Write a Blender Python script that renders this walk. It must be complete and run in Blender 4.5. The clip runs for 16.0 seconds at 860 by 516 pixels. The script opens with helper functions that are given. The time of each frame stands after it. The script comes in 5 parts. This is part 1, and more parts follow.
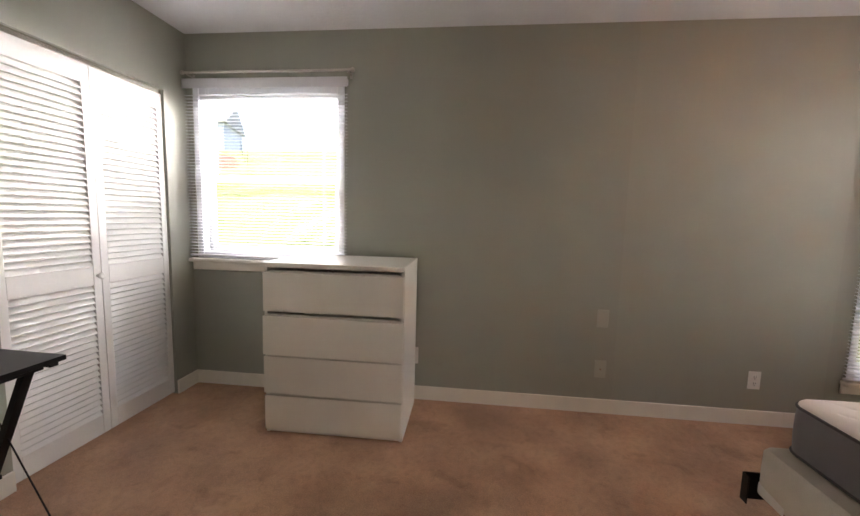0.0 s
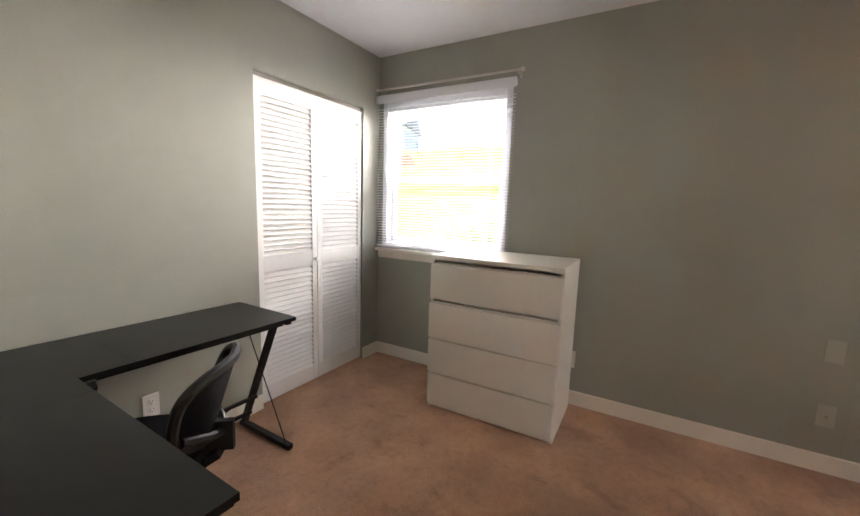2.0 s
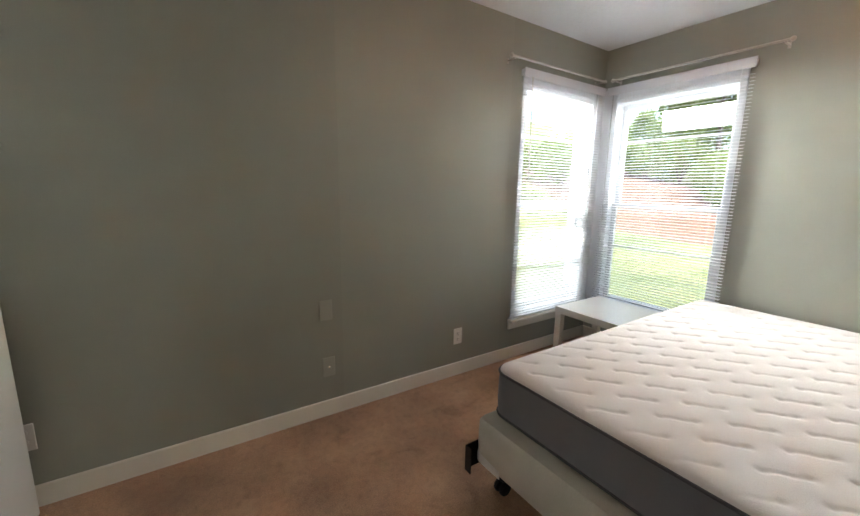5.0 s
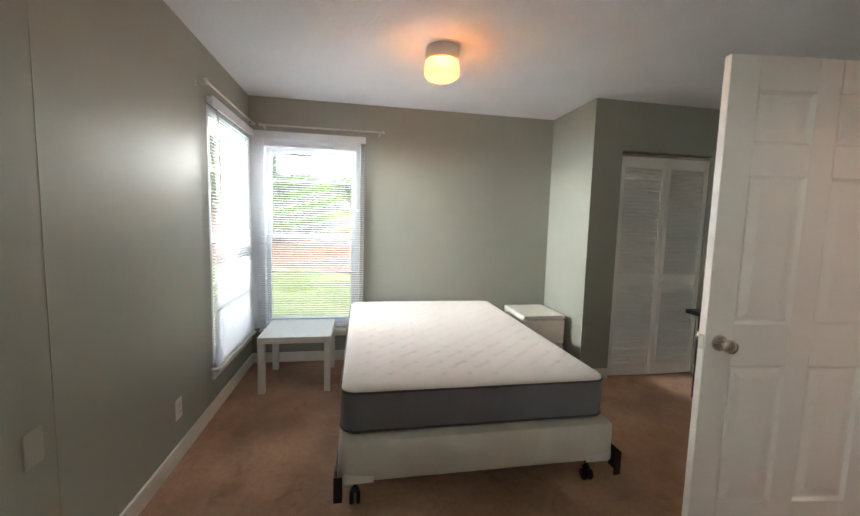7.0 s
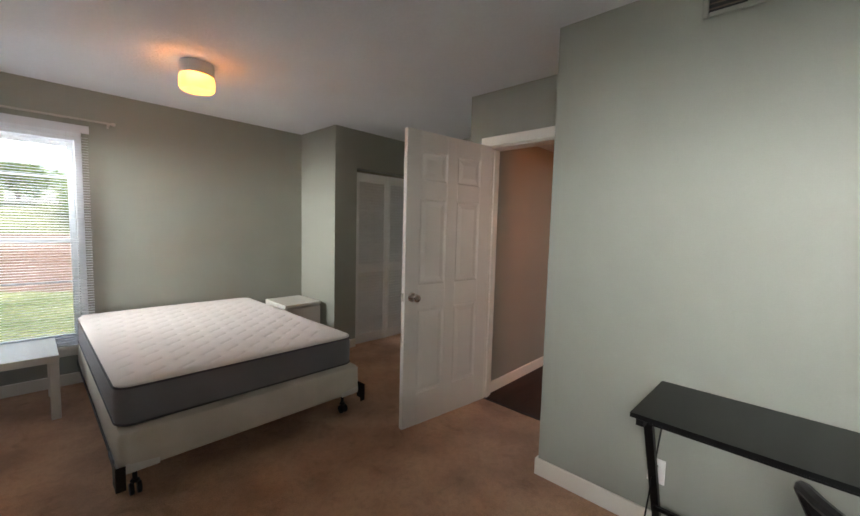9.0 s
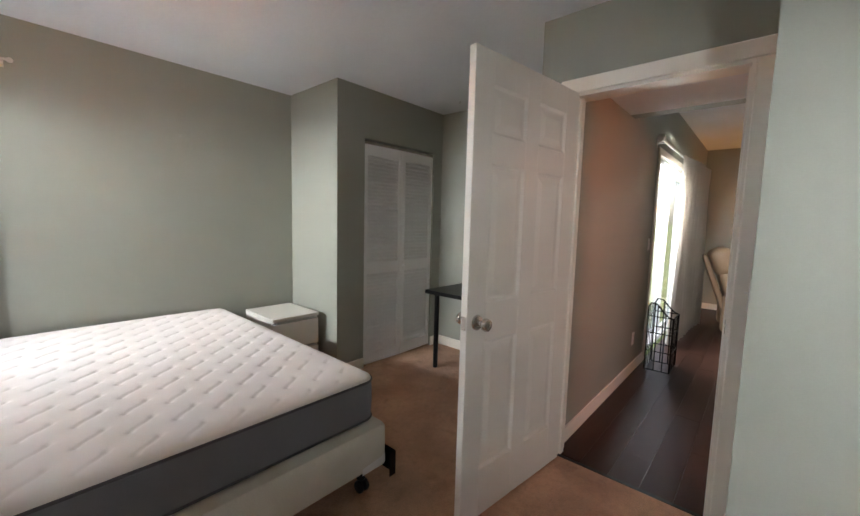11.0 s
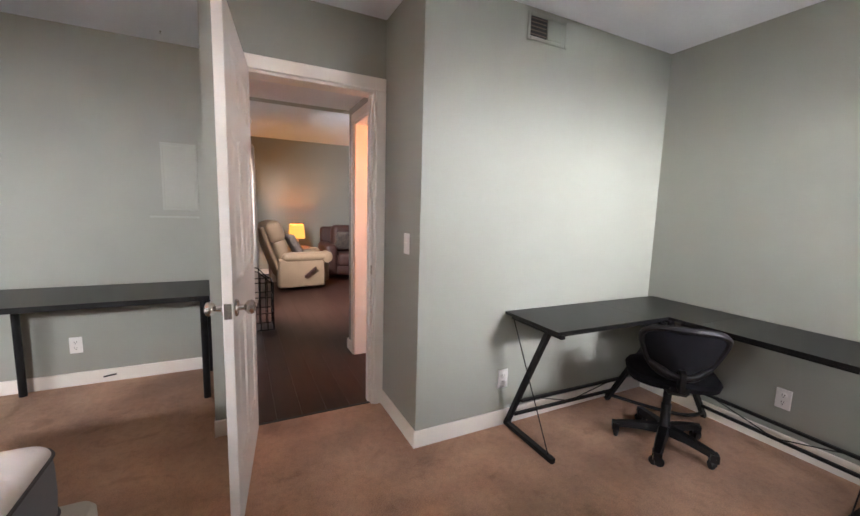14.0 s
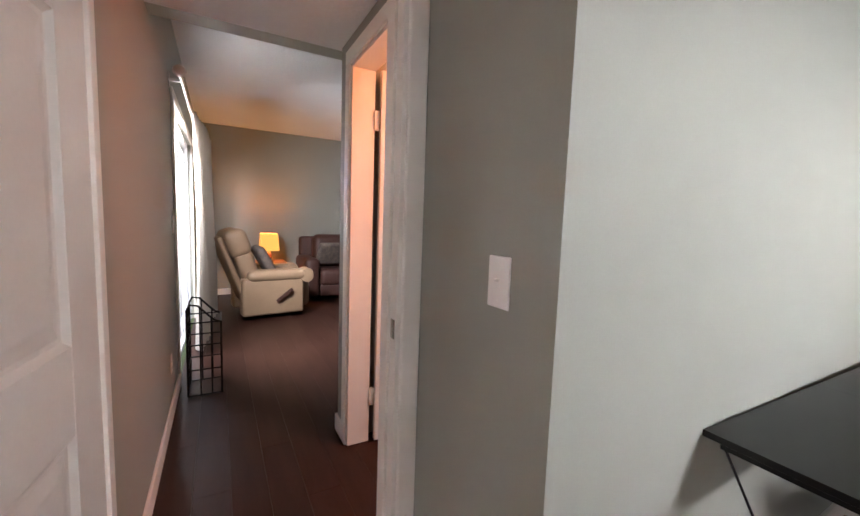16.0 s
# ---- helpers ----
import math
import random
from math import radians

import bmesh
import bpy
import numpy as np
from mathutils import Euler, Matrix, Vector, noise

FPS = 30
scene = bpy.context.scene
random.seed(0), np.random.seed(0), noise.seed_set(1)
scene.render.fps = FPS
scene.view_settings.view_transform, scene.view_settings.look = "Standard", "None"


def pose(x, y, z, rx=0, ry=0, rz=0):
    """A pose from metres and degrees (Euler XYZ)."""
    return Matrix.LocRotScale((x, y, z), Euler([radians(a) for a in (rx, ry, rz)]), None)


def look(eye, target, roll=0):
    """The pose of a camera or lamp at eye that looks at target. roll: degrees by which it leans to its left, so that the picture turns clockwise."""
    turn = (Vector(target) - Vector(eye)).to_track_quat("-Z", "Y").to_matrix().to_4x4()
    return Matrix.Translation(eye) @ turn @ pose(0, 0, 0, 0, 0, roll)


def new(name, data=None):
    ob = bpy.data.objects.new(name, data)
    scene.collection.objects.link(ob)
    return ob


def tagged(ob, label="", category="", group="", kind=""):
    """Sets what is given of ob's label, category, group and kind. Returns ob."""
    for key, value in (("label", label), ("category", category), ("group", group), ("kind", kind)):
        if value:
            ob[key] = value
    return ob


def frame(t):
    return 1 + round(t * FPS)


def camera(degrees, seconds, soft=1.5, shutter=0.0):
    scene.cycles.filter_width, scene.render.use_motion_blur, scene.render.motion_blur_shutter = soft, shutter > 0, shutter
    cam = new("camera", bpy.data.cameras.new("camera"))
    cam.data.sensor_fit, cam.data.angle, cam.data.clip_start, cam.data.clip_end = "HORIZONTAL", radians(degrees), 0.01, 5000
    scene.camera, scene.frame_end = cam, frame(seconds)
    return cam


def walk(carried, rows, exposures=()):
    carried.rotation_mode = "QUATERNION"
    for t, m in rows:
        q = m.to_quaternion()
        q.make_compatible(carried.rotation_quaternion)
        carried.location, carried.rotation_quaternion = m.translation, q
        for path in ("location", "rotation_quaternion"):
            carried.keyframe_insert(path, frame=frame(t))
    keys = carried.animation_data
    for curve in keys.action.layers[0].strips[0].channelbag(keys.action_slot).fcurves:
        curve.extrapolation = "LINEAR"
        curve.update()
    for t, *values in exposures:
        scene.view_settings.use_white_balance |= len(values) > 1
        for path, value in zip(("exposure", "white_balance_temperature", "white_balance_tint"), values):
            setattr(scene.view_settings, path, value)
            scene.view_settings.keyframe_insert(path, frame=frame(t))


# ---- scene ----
cam = camera(97.0, 16.0)
PATH = [
    (0, (1.981, -2.517, 1.257), (1.769, -0.54, 1.045), 1.5),
    (0.5, (1.987, -2.547, 1.285), (1.506, -0.619, 1.057), 1.6),
    (1, (1.955, -2.580, 1.275), (1.259, -0.717, 1.055), 2.1),
    (1.5, (1.976, -2.584, 1.289), (1.085, -0.809, 1.049), 2.0),
    (2, (1.998, -2.576, 1.29), (1.01, -0.859, 1.017), 1.8),
    (2.5, (2.051, -2.545, 1.279), (1.104, -0.811, 0.966), 1.9),
    (3, (2.104, -2.459, 1.263), (1.574, -0.556, 0.955), 1.6),
    (3.2, (2.131, -2.435, 1.259), (1.85, -0.478, 0.958), 1.6),
    (3.5, (2.12, -2.355, 1.253), (2.212, -0.381, 0.946), 1.7),
    (4, (2.186, -2.306, 1.256), (2.681, -0.395, 0.94), 1.7),
    (4.2, (2.222, -2.298, 1.266), (2.799, -0.412, 0.94), 1.6),
    (6.3, (1.872, -1.22, 1.365), (3.809, -0.802, 1.098), 1.5),
    (6.5, (1.772, -1.128, 1.368), (3.752, -0.963, 1.142), 1.6),
    (7, (1.528, -0.995, 1.367), (3.486, -1.355, 1.181), 1.6),
    (7.5, (1.355, -0.902, 1.371), (3.188, -1.692, 1.238), 1.7),
    (8, (1.178, -0.763, 1.372), (2.831, -1.883, 1.262), 1.6),
    (8.5, (0.989, -0.661, 1.371), (2.44, -2.033, 1.252), 1.5),
    (8.7, (0.954, -0.629, 1.388), (2.346, -2.058, 1.248), 1.5),
    (10.8, (1.715, -1.081, 1.329), (3.036, -2.57, 1.135), 1.5),
    (11, (1.893, -1.098, 1.341), (3.209, -2.591, 1.146), 1.5),
    (11.5, (2.326, -1.107, 1.349), (3.632, -2.611, 1.163), 1.8),
    (12, (2.617, -1.122, 1.328), (3.784, -2.735, 1.131), 1.8),
    (12.5, (2.774, -1.046, 1.323), (3.426, -2.928, 1.134), 1.8),
    (13, (2.82, -0.965, 1.298), (2.716, -2.954, 1.116), 1.6),
    (13.5, (2.784, -0.855, 1.3), (2.202, -2.758, 1.097), 1.7),
    (14, (2.754, -0.82, 1.303), (1.864, -2.594, 1.06), 1.6),
    (14.5, (2.745, -0.894, 1.286), (1.71, -2.585, 1.024), 1.7),
    (15, (2.672, -1.198, 1.242), (1.63, -2.884, 0.967), 1.5),
    (15.5, (2.57, -1.653, 1.259), (1.542, -3.344, 0.969), 1.3),
    (16, (2.462, -2.122, 1.247), (1.493, -3.862, 1.059), 2.0),
]
walk(cam, [(t, look(eye, target, roll)) for t, eye, target, roll in PATH],
     exposures=[(0.0, 3.62, 6950, 17), (3.0, 3.69, 6850, 14), (4.2, 3.42, 6550, 6), (6.5, 3.45, 6400, 4), (7.5, 3.22, 6380, 5), (8.5, 2.94, 6480, 8),
                (11.0, 3.25, 6230, 8), (12.5, 3.55, 6180, 7), (13.5, 3.75, 6200, 14), (14.5, 3.76, 6250, 16), (15.5, 3.8, 6250, 17), (16.0, 3.6, 6230, 17)])

# ---- world and light ----
world = bpy.data.worlds.new("sky")
scene.world = world
world.use_nodes = True
wn = world.node_tree.nodes
sky = wn.new("ShaderNodeTexSky")
sky.sky_type, sky.sun_disc = "NISHITA", False
sky.sun_elevation, sky.sun_rotation = radians(68), radians(215)
sky.air_density, sky.dust_density, sky.ozone_density = 1.0, 4.0, 1.0
wn["Background"].inputs["Strength"].default_value = 0.10
world.node_tree.links.new(sky.outputs[0], wn["Background"].inputs["Color"])

sun_data = bpy.data.lights.new("sun", "SUN")
sun_data.energy, sun_data.angle, sun_data.color = 1.05, radians(10), (1.0, 0.95, 0.87)
sun = new("sun", sun_data)
sun.matrix_world = look((-5.3, -7.5, 22.7), (0, 0, 0))


def sky_strip(name, where, turn, width, height, watts, dip=20, spread=100):
    """An added area lamp by a window; it stands in for the skylight."""
    d = bpy.data.lights.new(name, "AREA")
    d.shape, d.size, d.size_y, d.energy, d.color = "RECTANGLE", width, height, watts, (1.0, 0.975, 0.96)
    d.spread = radians(spread)
    ob = new(name, d)
    ob.matrix_world = pose(*where, *turn) @ pose(0, 0, 0, dip, 0, 0)
    return ob


# added lamps, not fixtures: they boost the daylight indoors
sky_strip("skylight_fill_window", (0.72, 0.90, 1.98), (-90, 0, 12), 0.96, 0.18, 7.2, 10, 122)
sky_strip("skylight_fill_corner_north", (4.74, 0.90, 1.98), (-90, 0, 0), 1.00, 0.18, 10.4, 8, 130)
sky_strip("skylight_fill_corner_east", (6.15, -0.56, 1.98), (-90, 0, -90), 1.00, 0.18, 1.7, 8, 130)
sky_strip("skylight_fill_sliding_door", (2.90, -5.70, 1.88), (-90, 0, -58), 1.2, 0.25, 12.0, 30, 120)


def lamp_light(name, where, watts, colour, radius):
    d = bpy.data.lights.new(name, "POINT")
    d.energy, d.color, d.shadow_soft_size = watts, colour, radius
    ob = new(name, d)
    ob.location = where
    return ob


lamp_light("ceiling_lamp_light", (3.965, -1.485, 2.320), 2.3, (1.0, 0.40, 0.10), 0.09)
lamp_light("table_lamp_light", (1.80, -8.35, 0.86), 2.6, (1.0, 0.45, 0.12), 0.05)
lamp_light("bathroom_light", (1.15, -3.30, 1.9), 3.2, (1.0, 0.23, 0.025), 0.10)


# ---- materials ----
def mat(name, colour, rough=0.5, metal=0.0, vary=0.06, big=1.2, fine=60.0, bump=0.1, depth=0.002, sheen=0.0, spec=0.5, piece=0.0, second=None, stretch=None, hard=(0.32, 0.68)):
    """Colour varied at two scales, fine relief by noise; second: a stain colour; piece: how far whole pieces differ."""
    m = bpy.data.materials.new(name)
    m.use_nodes = True
    nt = m.node_tree
    N, L = nt.nodes, nt.links
    b = N["Principled BSDF"]
    b.inputs["Roughness"].default_value, b.inputs["Metallic"].default_value = rough, metal
    b.inputs["Specular IOR Level"].default_value = spec
    if sheen:
        b.inputs["Sheen Weight"].default_value = sheen
        b.inputs["Sheen Roughness"].default_value = 0.6
    co = N.new("ShaderNodeNewGeometry")
    vec = co.outputs["Position"]
    if stretch:
        mp = N.new("ShaderNodeMapping")
        mp.inputs["Scale"].default_value = stretch
        L.new(vec, mp.inputs["Vector"])
        vec = mp.outputs["Vector"]
    n1, n2 = N.new("ShaderNodeTexNoise"), N.new("ShaderNodeTexNoise")
    for n, s, d in ((n1, big, 4.0), (n2, fine, 3.0)):
        n.inputs["Scale"].default_value, n.inputs["Detail"].default_value = s, d
        L.new(vec, n.inputs["Vector"])
    mixer = N.new("ShaderNodeMath")
    mixer.operation = "MULTIPLY_ADD"
    mixer.inputs[1].default_value = 0.6
    L.new(n1.outputs["Fac"], mixer.inputs[0])
    half = N.new("ShaderNodeMath")
    half.operation = "MULTIPLY"
    half.inputs[1].default_value = 0.4
    L.new(n2.outputs["Fac"], half.inputs[0])
    L.new(half.outputs[0], mixer.inputs[2])
    ramp = N.new("ShaderNodeValToRGB")
    ramp.color_ramp.elements[0].position, ramp.color_ramp.elements[1].position = hard
    dark = second or [c * (1 - vary) for c in colour]
    ramp.color_ramp.elements[0].color = (*dark, 1)
    ramp.color_ramp.elements[1].color = (*[min(1, c * (1 + vary)) for c in colour], 1)
    L.new(mixer.outputs[0], ramp.inputs["Fac"])
    out = ramp.outputs["Color"]
    if piece:
        info = N.new("ShaderNodeObjectInfo")
        hs = N.new("ShaderNodeHueSaturation")
        sc = N.new("ShaderNodeMath")
        sc.operation = "MULTIPLY_ADD"
        sc.inputs[1].default_value, sc.inputs[2].default_value = 2 * piece, 1 - piece
        L.new(info.outputs["Random"], sc.inputs[0])
        L.new(sc.outputs[0], hs.inputs["Value"])
        L.new(out, hs.inputs["Color"])
        out = hs.outputs["Color"]
    L.new(out, b.inputs["Base Color"])
    if bump:
        bp = N.new("ShaderNodeBump")
        bp.inputs["Strength"].default_value, bp.inputs["Distance"].default_value = bump, depth
        L.new(n2.outputs["Fac"], bp.inputs["Height"])
        L.new(bp.outputs["Normal"], b.inputs["Normal"])
    return m


def glass_mat(name):
    m = bpy.data.materials.new(name)
    m.use_nodes = True
    b = m.node_tree.nodes["Principled BSDF"]
    b.inputs["Transmission Weight"].default_value = 1.0
    b.inputs["Roughness"].default_value = 0.0
    b.inputs["IOR"].default_value = 1.45
    b.inputs["Base Color"].default_value = (0.97, 0.99, 0.98, 1)
    return m


def glow_mat(name, colour, strength, base):
    m = bpy.data.materials.new(name)
    m.use_nodes = True
    b = m.node_tree.nodes["Principled BSDF"]
    b.inputs["Base Color"].default_value = (*base, 1)
    b.inputs["Emission Color"].default_value = (*colour, 1)
    b.inputs["Emission Strength"].default_value = strength
    b.inputs["Roughness"].default_value = 0.4
    return m


PAINT = mat("wall_paint", (0.326, 0.335, 0.290), 0.55, vary=0.035, big=0.9, fine=180, bump=0.12, depth=0.001, spec=0.4)
PALER_PAINT = mat("wall_paler", (0.341, 0.349, 0.302), 0.50, vary=0.035, big=0.9, fine=180, bump=0.12, depth=0.001, spec=0.4)
CEIL = mat("ceiling_texture", (0.80, 0.81, 0.83), 0.9, vary=0.03, big=2.0, fine=45, bump=0.6, depth=0.006)
CARPET = mat("carpet", (0.56, 0.322, 0.192), 0.95, vary=0.06, big=2.3, fine=170, bump=0.8, depth=0.007, sheen=0.15, second=(0.38, 0.210, 0.122), hard=(0.42, 0.58))


def add_stains(m, layers):
    """Multiply the base colour by blots: (scale, stretch, low, high, darkest)."""
    nt = m.node_tree
    N, L = nt.nodes, nt.links
    b = N["Principled BSDF"]
    for scale, stretch, lo, hi, dark in layers:
        src = b.inputs["Base Color"].links[0].from_socket
        g, mp, n, r, mx = (N.new(k) for k in ("ShaderNodeNewGeometry", "ShaderNodeMapping", "ShaderNodeTexNoise", "ShaderNodeValToRGB", "ShaderNodeMix"))
        mp.inputs["Scale"].default_value = stretch
        mp.inputs["Rotation"].default_value = (0, 0, scale * 0.37)
        n.inputs["Scale"].default_value, n.inputs["Detail"].default_value, n.inputs["Roughness"].default_value = scale, 5.0, 0.6
        n.inputs["Distortion"].default_value = 0.6
        r.color_ramp.elements[0].position, r.color_ramp.elements[1].position = lo, hi
        r.color_ramp.elements[0].color, r.color_ramp.elements[1].color = (*dark, 1), (1, 1, 1, 1)
        mx.data_type, mx.blend_type = "RGBA", "MULTIPLY"
        mx.inputs["Factor"].default_value = 1.0
        L.new(g.outputs["Position"], mp.inputs["Vector"])
        L.new(mp.outputs["Vector"], n.inputs["Vector"])
        L.new(n.outputs["Fac"], r.inputs["Fac"])
        L.new(src, mx.inputs["A"])
        L.new(r.outputs["Color"], mx.inputs["B"])
        L.new(mx.outputs["Result"], b.inputs["Base Color"])


add_stains(CARPET, ((1.1, (1, 1, 1), 0.40, 0.55, (0.88, 0.86, 0.84)), (4.3, (1, 1.25, 1), 0.33, 0.42, (0.80, 0.77, 0.74)), (30, (1, 1, 1), 0.30, 0.55, (0.82, 0.81, 0.80))))
TRIM = mat("trim_paint", (0.86, 0.825, 0.75), 0.38, vary=0.02, big=3, fine=160, bump=0.02, depth=0.0008)
DOORPAINT = mat("door_paint", (0.76, 0.73, 0.67), 0.36, vary=0.03, big=2, fine=120, bump=0.08, depth=0.001)
LOUVRE = mat("louvre_paint", (0.82, 0.82, 0.81), 0.45, vary=0.03, big=2, fine=90, bump=0.05)
VINYL = mat("window_vinyl", (0.82, 0.84, 0.88), 0.35, vary=0.02, big=2, fine=80, bump=0.03)
BLIND = mat("blind_vinyl", (0.74, 0.75, 0.78), 0.4, vary=0.02, big=3, fine=80, bump=0.02)
bt = BLIND.node_tree
tr, mx = bt.nodes.new("ShaderNodeBsdfTranslucent"), bt.nodes.new("ShaderNodeMixShader")
tr.inputs["Color"].default_value = (0.85, 0.87, 0.92, 1)
mx.inputs["Fac"].default_value = 0.12
bt.links.new(bt.nodes["Principled BSDF"].outputs[0], mx.inputs[1])
bt.links.new(tr.outputs[0], mx.inputs[2])
bt.links.new(mx.outputs[0], bt.nodes["Material Output"].inputs["Surface"])
LAQ = mat("white_foil", (0.80, 0.775, 0.715), 0.32, vary=0.02, big=2, fine=90, bump=0.03)
# white foil darkened evenly: groove shade as colour, also the wand's grey
LAQ_SHADE_GREY = mat("groove_shade_grey", (0.66, 0.64, 0.59), 0.5, vary=0.03, bump=0.03)
DARKGAP = mat("drawer_gap", (0.03, 0.03, 0.03), 0.9, bump=0.0)
BLACKTOP = mat("black_laminate", (0.006, 0.006, 0.0065), 0.34, spec=0.32, vary=0.2, big=6, fine=160, bump=0.08, depth=0.0006)
BLACKMETAL = mat("black_powder_coat", (0.006, 0.006, 0.0065), 0.40, spec=0.3, vary=0.1, fine=200, bump=0.05)
BLACKPLASTIC = mat("black_plastic", (0.008, 0.008, 0.009), 0.42, spec=0.35, vary=0.12, fine=150, bump=0.06)
MESHCLOTH = mat("black_mesh_cloth", (0.006, 0.006, 0.008), 0.85, spec=0.15, vary=0.2, fine=400, bump=0.5, depth=0.002)
MATTOP = mat("quilted_cover", (0.80, 0.755, 0.73), 0.9, vary=0.03, big=3, fine=300, bump=0.4, depth=0.0015, sheen=0.2)
MATSIDE = mat("grey_knit_side", (0.165, 0.162, 0.178), 0.9, vary=0.1, big=3, fine=350, bump=0.5, depth=0.002, sheen=0.2)
PIPING = mat("dark_piping", (0.085, 0.083, 0.092), 0.8, vary=0.1, bump=0.2)
BOXCLOTH = mat("box_spring_cloth", (0.66, 0.62, 0.54), 0.92, vary=0.06, big=4, fine=260, bump=0.5, depth=0.002, second=(0.55, 0.51, 0.43))
GUARD = mat("corner_guard", (0.75, 0.73, 0.70), 0.4, bump=0.05)
STEEL = mat("brushed_nickel", (0.62, 0.58, 0.53), 0.26, metal=1.0, vary=0.05, fine=200, bump=0.03)
RODMETAL = mat("curtain_rod_metal", (0.55, 0.52, 0.48), 0.35, metal=0.9, vary=0.05, bump=0.03)
PLATE = mat("white_plate", (0.82, 0.81, 0.78), 0.35, vary=0.02, bump=0.02)
PLATEPAINT = mat("painted_plate", (0.40, 0.405, 0.355), 0.30, vary=0.03, bump=0.05)
# wall colour lightened to stand in for the panel's lit outline
PANELPAINT_LIT = mat("panel_paint_lit", (0.385, 0.392, 0.338), 0.45, vary=0.03, bump=0.04)
# near-black colour that stands in for the shade inside holes
HOLE_SHADE = mat("hole_shade", (0.03, 0.03, 0.03), 0.7, bump=0.0)
PLANK = mat("dark_vinyl_plank", (0.034, 0.0150, 0.0105), 0.36, spec=0.13, vary=0.25, big=3.0, fine=40, bump=0.12, depth=0.0008, piece=0.14, stretch=(6, 0.8, 1))
GLASS = glass_mat("window_glass")
SHADE = glow_mat("lit_glass_shade", (1.0, 0.36, 0.12), 0.075, (0.8, 0.7, 0.55))
st_ = SHADE.node_tree
tp, mx = st_.nodes.new("ShaderNodeBsdfTransparent"), st_.nodes.new("ShaderNodeMixShader")
tp.inputs["Color"].default_value = (1.0, 0.85, 0.65, 1)
mx.inputs["Fac"].default_value = 0.18
st_.links.new(st_.nodes["Principled BSDF"].outputs[0], mx.inputs[1])
st_.links.new(tp.outputs[0], mx.inputs[2])
st_.links.new(mx.outputs[0], st_.nodes["Material Output"].inputs["Surface"])
LAMPSHADE = glow_mat("lit_cloth_shade", (1.0, 0.36, 0.03), 0.10, (0.6, 0.33, 0.12))
LEATHER = mat("taupe_leather", (0.31, 0.215, 0.135), 0.42, vary=0.1, big=5, fine=120, bump=0.25, depth=0.002)
BROWNMETAL = mat("brown_enamel", (0.11, 0.085, 0.06), 0.5, vary=0.1, bump=0.03)
BROWNLEATHER = mat("brown_leather", (0.062, 0.026, 0.020), 0.5, vary=0.15, big=5, fine=120, bump=0.25, depth=0.002)
CURTAIN = mat("cream_curtain", (0.66, 0.61, 0.54), 0.9, vary=0.04, big=4, fine=250, bump=0.3, depth=0.001)
ct = CURTAIN.node_tree
tr, mx = ct.nodes.new("ShaderNodeBsdfTranslucent"), ct.nodes.new("ShaderNodeMixShader")
tr.inputs["Color"].default_value = (0.62, 0.58, 0.53, 1)
mx.inputs["Fac"].default_value = 0.25
ct.links.new(ct.nodes["Principled BSDF"].outputs[0], mx.inputs[1])
ct.links.new(tr.outputs[0], mx.inputs[2])
ct.links.new(mx.outputs[0], ct.nodes["Material Output"].inputs["Surface"])
CUSHION = mat("patterned_cushion", (0.115, 0.09, 0.07), 0.9, vary=0.5, big=14, fine=60, bump=0.3, second=(0.06, 0.05, 0.05))
GRASS = mat("lawn_grass", (0.135, 0.145, 0.062), 0.95, vary=0.2, big=0.8, fine=9, bump=0.9, depth=0.04, second=(0.066, 0.086, 0.024), hard=(0.40, 0.60), spec=0.1)
MULCH = mat("bark_mulch", (0.115, 0.068, 0.048), 0.95, vary=0.25, big=2, fine=30, bump=0.8, depth=0.02, spec=0.1)
LEAF = mat("foliage", (0.12, 0.155, 0.052), 0.6, vary=0.35, big=1.5, fine=9, bump=0.0, second=(0.085, 0.115, 0.038), spec=0.3)
lt = LEAF.node_tree
tr, mx = lt.nodes.new("ShaderNodeBsdfTranslucent"), lt.nodes.new("ShaderNodeMixShader")
tr.inputs["Color"].default_value = (0.22, 0.30, 0.06, 1)
mx.inputs["Fac"].default_value = 0.45
lt.links.new(lt.nodes["Principled BSDF"].outputs[0], mx.inputs[1])
lt.links.new(tr.outputs[0], mx.inputs[2])
lt.links.new(mx.outputs[0], lt.nodes["Material Output"].inputs["Surface"])
BARK = mat("bark", (0.12, 0.085, 0.06), 0.95, vary=0.3, big=3, fine=30, bump=0.9, depth=0.02)
SIDING = mat("house_siding", (0.33, 0.37, 0.43), 0.7, vary=0.05, bump=0.1)
ROOF = mat("roof_shingle", (0.20, 0.21, 0.23), 0.9, vary=0.2, fine=20, bump=0.4, depth=0.01)
BRICKRED = mat("brick_steps", (0.30, 0.14, 0.10), 0.85, vary=0.2, fine=20, bump=0.4, depth=0.01)


# ---- mesh helpers ----
def box(bm, x0, y0, z0, x1, y1, z1, bevel=0.0, seg=2):
    """A box added to bm, with rounded edges where bevel is given."""
    r = bmesh.ops.create_cube(bm, size=1.0)
    vs = r["verts"]
    for v in vs:
        v.co = Vector((x0 + (v.co.x + 0.5) * (x1 - x0), y0 + (v.co.y + 0.5) * (y1 - y0), z0 + (v.co.z + 0.5) * (z1 - z0)))
    if bevel:
        es = list({e for v in vs for e in v.link_edges})
        vs = bmesh.ops.bevel(bm, geom=es, offset=bevel, segments=seg, profile=0.5, affect="EDGES")["verts"]
    return vs


